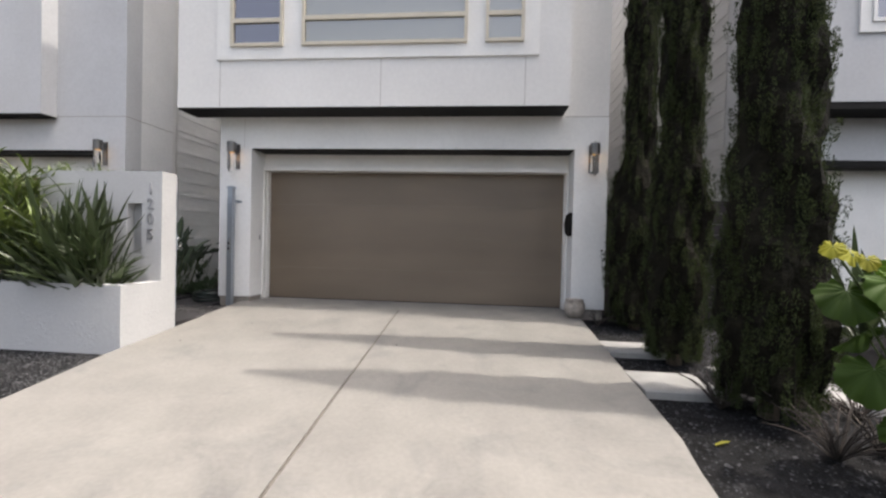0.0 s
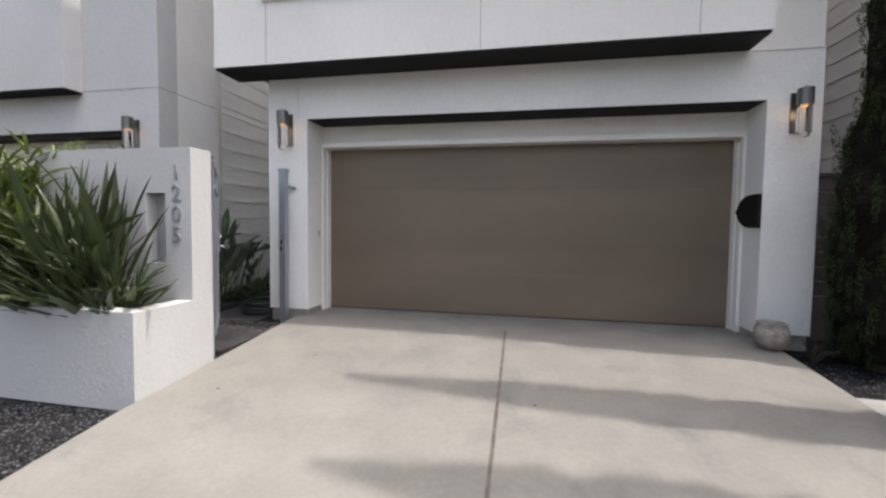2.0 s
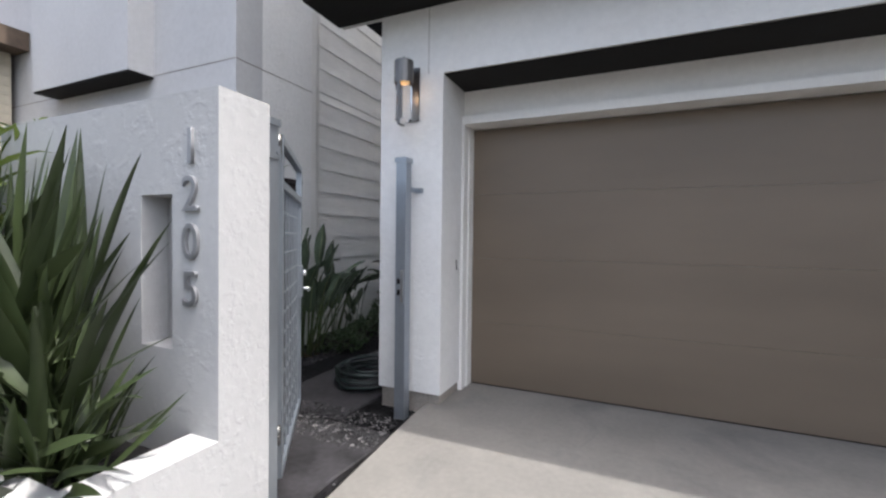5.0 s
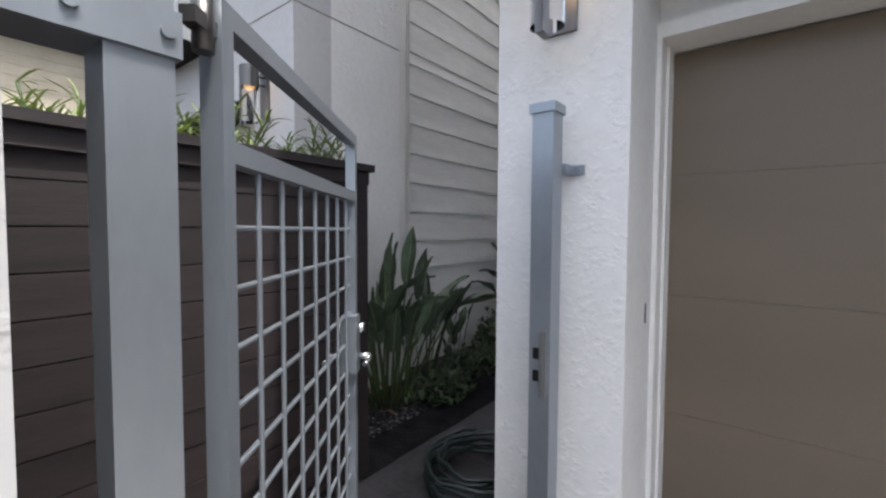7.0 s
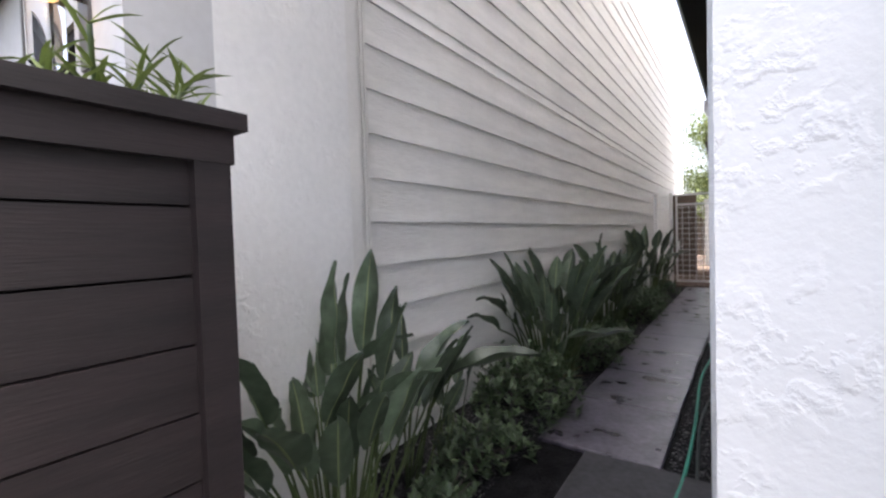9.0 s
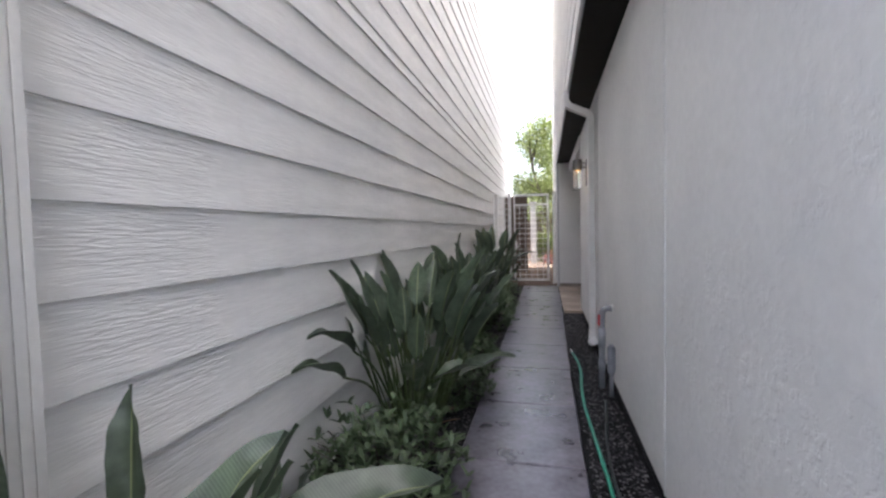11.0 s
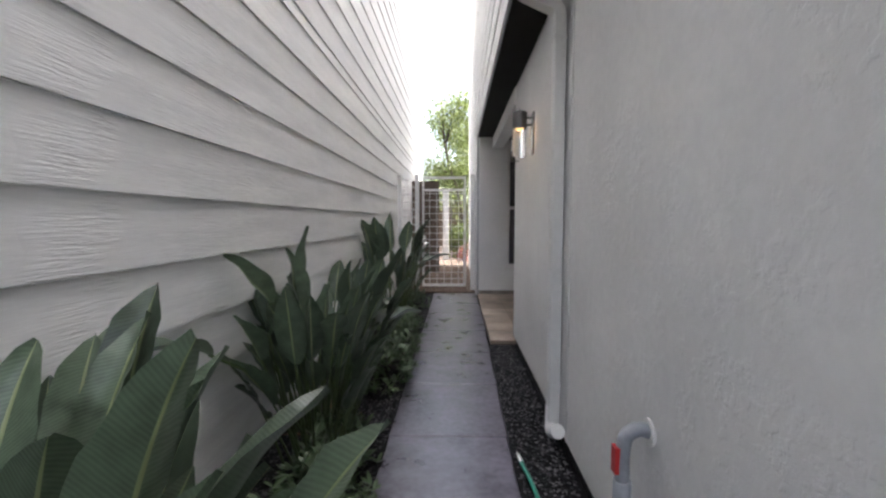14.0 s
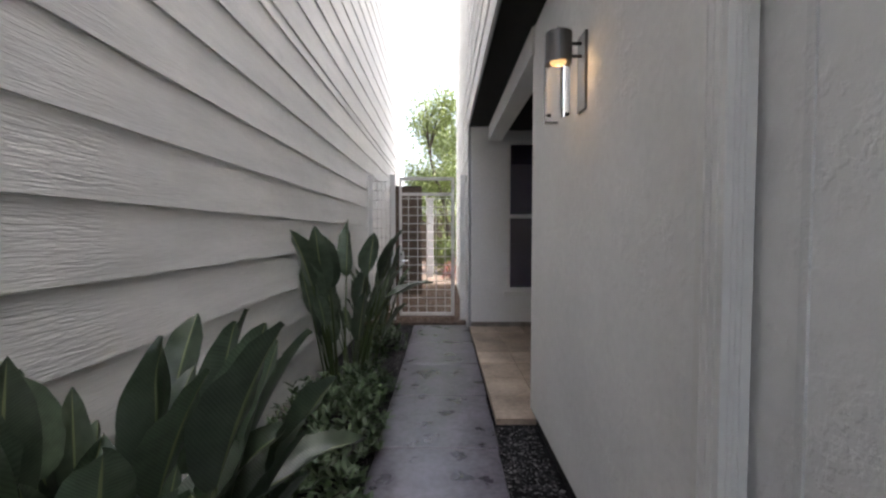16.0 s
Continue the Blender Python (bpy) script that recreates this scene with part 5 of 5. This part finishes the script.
cypress((5.93, -3.42, -0.26), 10.4, 0.295, 8, 0.1, 0.35)

# ---- right bed: lobed plant, agave, twigs ----


def lobed_leaf(seed, size):
    """A round pleated leaf with a scalloped, ruffled rim; its stalk joins at the notch, the blade faces +z."""
    r = random.Random(seed)
    bm = bmesh.new()
    n, m = 66, 7
    ph, rows = r.uniform(0, 6), []
    for j in range(m + 1):
        rad = j / m
        row = []
        for k in range(n + 1):
            a = -2.8 + 5.6 * k / n
            rib = math.cos(11 * a)
            lob = 0.95 + 0.05 * rib + 0.02 * math.sin(23 * a + ph)
            q = size * rad * lob * (0.8 + 0.2 * math.cos(a))
            zz = size * (0.035 * rib * rad + 0.12 * math.sin(3 * a + ph) * rad ** 3 + 0.07 * math.sin(7 * a + 2 * ph) * rad ** 4 - 0.22 * rad ** 2)
            row.append(bm.verts.new((q * math.cos(a), q * math.sin(a), zz)))
        rows.append(row)
    for ra, rb in zip(rows, rows[1:]):
        for k in range(n):
            bm.faces.new((ra[k], ra[k + 1], rb[k + 1], rb[k])).smooth = True
    bmesh.ops.remove_doubles(bm, verts=bm.verts, dist=0.0005)
    return bm


def lobed_plant():
    p = thing("lobed_plant", "broad leafed plant with sunlit scalloped leaves and a yellow top", "plant", (6.2, -4.3, -0.38))
    # heart of each leaf, size, tilt towards the drive's street end, turn, young or not
    spots = [(-0.42, 0.0, 1.16, 0.2, 52, 250, 0), (-0.24, -0.06, 1.22, 0.2, 48, 285, 0), (-0.3, -0.05, 0.72, 0.22, 50, 240, 0), (-0.1, -0.12, 0.95, 0.22, 45, 280, 0), (-0.05, 0.1, 1.3, 0.2, 40, 60, 0), (-0.16, -0.16, 0.42, 0.2, 45, 250, 0),
             (0.1, -0.12, 0.72, 0.22, 50, 300, 0), (0.18, 0.08, 1.1, 0.22, 40, 30, 0), (-0.2, 0.14, 0.9, 0.2, 40, 140, 0), (-0.49, 0.02, 1.42, 0.08, 60, 230, 1), (-0.42, -0.02, 1.38, 0.08, 65, 280, 1), (-0.3, 0.02, 1.35, 0.08, 60, 250, 1), (-0.12, -0.06, 1.44, 0.1, 40, 280, 1)]
    for k, (x, y, z, size, tilt, rz, young) in enumerate(spots):
        bt = bmesh.new()
        tube(bt, smooth_line([(0.03 * math.cos(k), 0.03 * math.sin(k), 0.0), (x * 0.35, y * 0.3, z * 0.6), (x, y, z)], 5), 0.007, 6)
        part("stem", bt, STALK, p)
        ob = part("leaf", lobed_leaf(k, size), LEAF_YEL if young else LEAF_BIG, p, "yellow young leaf" if young else "", normals=False)
        ob.matrix_local = Matrix.LocRotScale((x, y, z), Euler((0, radians(tilt), radians(rz))), None)


lobed_plant()
strap_clump((8.1, -1.6, -0.05), 40, 0.1, 0.9, 1.5, 1.4, "agave", "large spiky agave with stiff blades behind the cypress", 1.2, 71)
strap_clump((8.6, -2.1, -0.1), 34, 0.1, 0.7, 1.25, 1.4, "agave", "large spiky agave with stiff blades behind the cypress", 1.0, 72)
for k, (x, y, n, h) in enumerate(((5.62, -3.32, 34, 0.34), (6.0, -4.0, 40, 0.42), (6.35, -3.9, 30, 0.4), (5.25, -0.95, 16, 0.24), (6.6, -3.4, 30, 0.4))):
    r = random.Random(90 + k)
    bm = bmesh.new()
    for j in range(n):
        a = r.uniform(0, math.tau)
        q = r.uniform(0.3, 1) * h
        m = Vector((q * 0.5 * math.cos(a), q * 0.5 * math.sin(a), h * r.uniform(0.3, 0.6)))
        e = m + Vector((q * 0.6 * math.cos(a + r.uniform(-0.8, 0.8)), q * 0.6 * math.sin(a), h * r.uniform(0.0, 0.45)))
        tube(bm, smooth_line([(0, 0, 0), m, e], 3), [0.006, 0.005, 0.005, 0.004, 0.004, 0.003, 0.002], 4)
    tw = thing("dry_shrub", "bare dry twiggy shrub in the gravel", "shrub", (x, y, ground_z(y) - 0.08), group="dry shrubs")
    part("branching", bm, TWIG, tw)

# fallen leaf and crumbs on the drive
for k, (x, y) in enumerate(((5.28, -3.93), (0.75, -1.85), (0.35, -2.6), (2.75, -2.4))):
    bm = bmesh.new()
    blade_verts(bm, (0, 0, 0.01), 0.4 + k, 1.45, 0.14 if k == 0 else 0.035, 0.035 if k == 0 else 0.02, 0.2, segs=5)
    ob = tagged(new("fallen_leaf", mesh_of("fallen_leaf", bm, LEAF_YEL if k == 0 else TWIG, normals=False)), "dry fallen leaf on the ground", "leaf", "fallen leaves")
    ob.location = (x, y, ground_z(y) + (0.0 if k else -0.07))

# ---- beyond the rear gate ----
structure("ground_rear", [(-3.0, 6, 11.75, 40, -0.2, -0.055)], TANGRAVEL, "tan mulch and gravel beyond the gate", "ground")
rear_fence = thing("rear_fence", "weathered brown board fence at the back", "fence", (0, 27, -0.1))
for k in range(40):
    box_part("plank", (-6 + k * 0.3, -6 + k * 0.3 + 0.285, 0, 0.03, 0, 2.5), ROOF, rear_fence, bevel=0)
box_part("rail", (-6, 6, -0.05, 0, 2.1, 2.2), ROOF, rear_fence)
col = thing("brick_column", "dark brown slatted screen beyond the gate", "screen", (-2.42, 15.0, -0.1))
for k in range(18):
    box_part("slat", (-0.15, 0.62, -0.02, 0.02, 0.02 + k * 0.145, 0.02 + k * 0.145 + 0.135), ROOF, col, bevel=0.003)
box_part("frame", (-0.15, 0.62, 0.021, 0.06, 0.0, 2.64), BLACK, col, bevel=0)
tan_post = thing("stucco_post", "tan stucco post beyond the gate", "post", (-1.72, 19.0, -0.1))
box_part("shaft", (-0.11, 0.11, -0.11, 0.11, 0, 2.6), STUCCO_DIMMED, tan_post, bevel=0.01)
box_part("cap", (-0.14, 0.14, -0.14, 0.14, 2.6, 2.68), STUCCO_DIMMED, tan_post, bevel=0.01)
leafy_bush((-1.3, 20.4, -0.1), 0.5, 0.5, 1.35, 460, 0.12, LEAF_TREE, 301, label="sunlit green bush beyond the gate")
leafy_bush((-0.8, 19.8, -0.1), 0.5, 0.5, 1.25, 460, 0.12, LEAF_PALM, 302, label="sunlit yellow-green bush beyond the gate")
FLOWER = leaf_mat("pink_flower", (0.34, 0.15, 0.13), 0.6)
leafy_bush((-1.05, 18.4, -0.1), 0.3, 0.25, 0.55, 120, 0.08, FLOWER, 303, name="flower_bed", label="low pink flowers beyond the gate")


def tree(at, seed):
    r = random.Random(seed)
    p = thing("tree", "light green feathery tree with a crooked limb beyond the gate", "tree", at)
    bm = bmesh.new()
    trunk = smooth_line([(0.35, 0, -0.1), (0.3, 0, 1.2), (0.1, 0.1, 2.6), (-0.4, 0.2, 4.2), (-0.6, 0.2, 6.2)], 5)
    tube(bm, trunk, [0.11 - 0.08 * i / (len(trunk) - 1) for i in range(len(trunk))], 10)
    tips = [trunk[-1]]
    for k in range(16):
        s = trunk[r.randint(6, len(trunk) - 2)]
        a = r.uniform(0, math.tau)
        e = s + Vector((math.cos(a) * r.uniform(0.6, 1.6), math.sin(a) * r.uniform(0.5, 1.3), r.uniform(0.2, 1.9)))
        tube(bm, smooth_line([s, s.lerp(e, 0.5) + Vector((0, 0, 0.15)), e], 4), [0.035, 0.032, 0.028, 0.024, 0.02, 0.017, 0.014, 0.011, 0.008], 6)
        tips += [e, s.lerp(e, 0.6)]
    part("trunk", bm, BARK, p)
    verts, faces = [], []
    for t in tips:
        for k in range(330):
            c = t + Vector((r.gauss(0, 0.36), r.gauss(0, 0.34), r.gauss(0, 0.32)))
            d = Vector((r.uniform(-1, 1), r.uniform(-1, 1), r.uniform(-1.2, 0.3))).normalized()
            s = d.cross(Vector((r.uniform(-1, 1), r.uniform(-1, 1), r.uniform(-1, 1)))).normalized()
            L = r.uniform(0.1, 0.2)
            i = len(verts)
            verts += [c, c + d * L * 0.5 + s * 0.03, c + d * L, c + d * L * 0.5 - s * 0.03]
            faces.append((i, i + 1, i + 2, i + 3))
    me = bpy.data.meshes.new("crown")
    me.from_pydata(verts, [], faces)
    me.materials.append(LEAF_TREE)
    ob = new("crown", me)
    ob.parent = p


tree((-1.35, 21.0, 0), 5)
tree((-0.1, 25.0, 0), 9)


# ---- path slabs, porch tiles, stepping stones ----
path = thing("path", "dark stamped concrete path through the alley", "path", kind="structure")


def slab_piece(name, x0, x1, y0, y1, z, thick, seed, material, parent, wob=0.006, bev=0.008):
    r = random.Random(seed)
    bm = bmesh.new()
    n = 5
    pts = []
    for (ax, ay), (bx, by) in (((x0, y0), (x1, y0)), ((x1, y0), (x1, y1)), ((x1, y1), (x0, y1)), ((x0, y1), (x0, y0))):
        for k in range(n):
            t = k / n
            pts.append((ax + (bx - ax) * t + r.uniform(-wob, wob), ay + (by - ay) * t + r.uniform(-wob, wob)))
    cx, cy = (x0 + x1) / 2, (y0 + y1) / 2
    top = [bm.verts.new((cx + (x - cx) * (1 - bev / (x1 - x0) * 2), cy + (y - cy) * (1 - bev / (y1 - y0) * 2), z)) for x, y in pts]
    mid = [bm.verts.new((x, y, z - bev)) for x, y in pts]
    low = [bm.verts.new((x, y, z - thick)) for x, y in pts]
    bm.faces.new(top)
    for a, b in ((top, mid), (mid, low)):
        for k in range(len(pts)):
            bm.faces.new((a[k], b[k], b[(k + 1) % len(pts)], a[(k + 1) % len(pts)]))
    return part(name, bm, material, parent)


y, k = -0.93, 0
while y < 11.5:
    y1 = min(y + 0.955, 11.62)
    xr = -0.96 + 0.06 * max(0, min(1, (y - 4) / 5))
    # first slabs take the darkened slate so that the alley's mouth looks dim
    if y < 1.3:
        slab_piece("slab", -1.42, -0.62 if y < -0.5 else -0.64, y, y1, -0.067, 0.08, k, SLATE_SHADED, path, 0.01)
    else:
        slab_piece("slab", -1.77, xr, y, y1 - 0.012, -0.066, 0.08, k, SLATE, path, 0.004)
    y, k = y1, k + 1
slab_piece("slab", -1.42, -0.2, -1.9, -0.95, -0.085, 0.08, 91, SLATE_SHADED, path, 0.01)

porch = thing("floor_porch", "tan and rust slate tiles on the porch floor", "floor", kind="structure")
r = random.Random(4)
for i in range(6):
    for j in range(7):
        x0, y0 = -0.885 + i * 0.405, 8.08 + j * 0.478
        if y0 + 0.46 > 11.42:
            y1 = 11.4
        else:
            y1 = y0 + 0.47
        slab_piece("tile", x0, x0 + 0.398, y0, y1, -0.045 + r.uniform(-0.001, 0.001), 0.05, 300 + i * 9 + j, TILE, porch, 0.001, 0.003)

stones = thing("stepping_stones", "pale concrete stepping pads set in dark gravel beside the drive", "pavement", kind="structure")
for k, (x0, x1, y0, y1) in enumerate(((5.06, 5.68, -2.22, -1.70), (5.07, 5.75, -3.22, -2.62), (5.95, 6.5, -2.85, -2.42), (6.6, 7.2, -3.3, -2.7))):
    slab_piece("pad", x0, x1, y0, y1, ground_z((y0 + y1) / 2) - 0.03, 0.08, 500 + k, STEP, stones, 0.006)


# ---- loose gravel ----
def gravel(name, label, areas, count, smin, smax, seed, material):
    r = random.Random(seed)
    verts, faces = [], []
    total = sum((a[1] - a[0]) * (a[3] - a[2]) for a in areas)
    for x0, x1, y0, y1, dz in areas:
        for k in range(int(count * (x1 - x0) * (y1 - y0) / total)):
            x, y = r.uniform(x0, x1), r.uniform(y0, y1)
            s = r.uniform(smin, smax) * (1 if r.random() < 0.93 else 1.6)
            i = len(verts)
            a = r.uniform(0, math.tau)
            z = ground_z(y) + dz
            ca, sa, e = math.cos(a), math.sin(a), r.uniform(0.6, 1.2)
            for u, v, w in ((1, 0, 0), (0, e, 0), (-1, 0, 0.1), (0, -e, 0.1), (0.15, 0.1, 0.55)):
                verts.append((x + s * (u * ca - v * sa), y + s * (u * sa + v * ca), z + s * w))
            faces += [(i, i + 1, i + 4), (i + 1, i + 2, i + 4), (i + 2, i + 3, i + 4), (i + 3, i, i + 4)]
    me = bpy.data.meshes.new(name)
    me.from_pydata(verts, [], faces)
    me.materials.append(material)
    return tagged(new(name, me), label, "gravel", kind="stuff")


def stone_mat(name, dark, light):
    m = mat(name, dark, 0.85, spread=0.3, bump=0, spec=0.2)
    n, l = m.node_tree.nodes, m.node_tree.links
    g, rp = n.new("ShaderNodeNewGeometry"), n.new("ShaderNodeValToRGB")
    rp.color_ramp.elements[0].color, rp.color_ramp.elements[1].color = (*dark, 1), (*light, 1)
    rp.color_ramp.elements[0].position = 0.45
    l.new(g.outputs["Random Per Island"], rp.inputs[0])
    l.new(rp.outputs[0], n["Principled BSDF"].inputs["Base Color"])
    return m


# dark stones with the shade of surrounding plants added to their colour
STONES = stone_mat("shaded_dark_stones", (0.008, 0.008, 0.009), (0.06, 0.06, 0.064))
gravel("gravel", "dark gravel bed under the cypresses, coloured darker for plant shade", [(4.98, 7.6, -5.3, -0.95, -0.078)], 22000, 0.008, 0.02, 6, STONES)
ALLEY_STONES = stone_mat("grey_stones", (0.025, 0.024, 0.025), (0.14, 0.135, 0.135))
gravel("alley_gravel", "dark gravel strips along the alley path", [(-0.93, -0.6, 0.2, 8.05, -0.095), (-2.55, -1.78, -0.2, 11.6, -0.095), (-1.45, -0.2, -2.0, -0.8, -0.05)], 34000, 0.005, 0.013, 7, ALLEY_STONES)
# chips darkened like the mulch, for shade that the sun lamp doesn't give
TANSTONES = stone_mat("shaded_tan_chips", (0.1, 0.068, 0.048), (0.26, 0.19, 0.14))
gravel("tan_gravel", "tan mulch chips beyond the gate", [(-2.5, -0.9, 11.8, 17, -0.055)], 6000, 0.012, 0.03, 8, TANSTONES)
gravel("planter_gravel", "grey gravel in front of the planter", [(-2.9, -0.12, -4.9, -2.9, -0.075)], 26000, 0.005, 0.013, 16, stone_mat("mixed_grey_stones", (0.016, 0.016, 0.017), (0.1, 0.1, 0.102)))
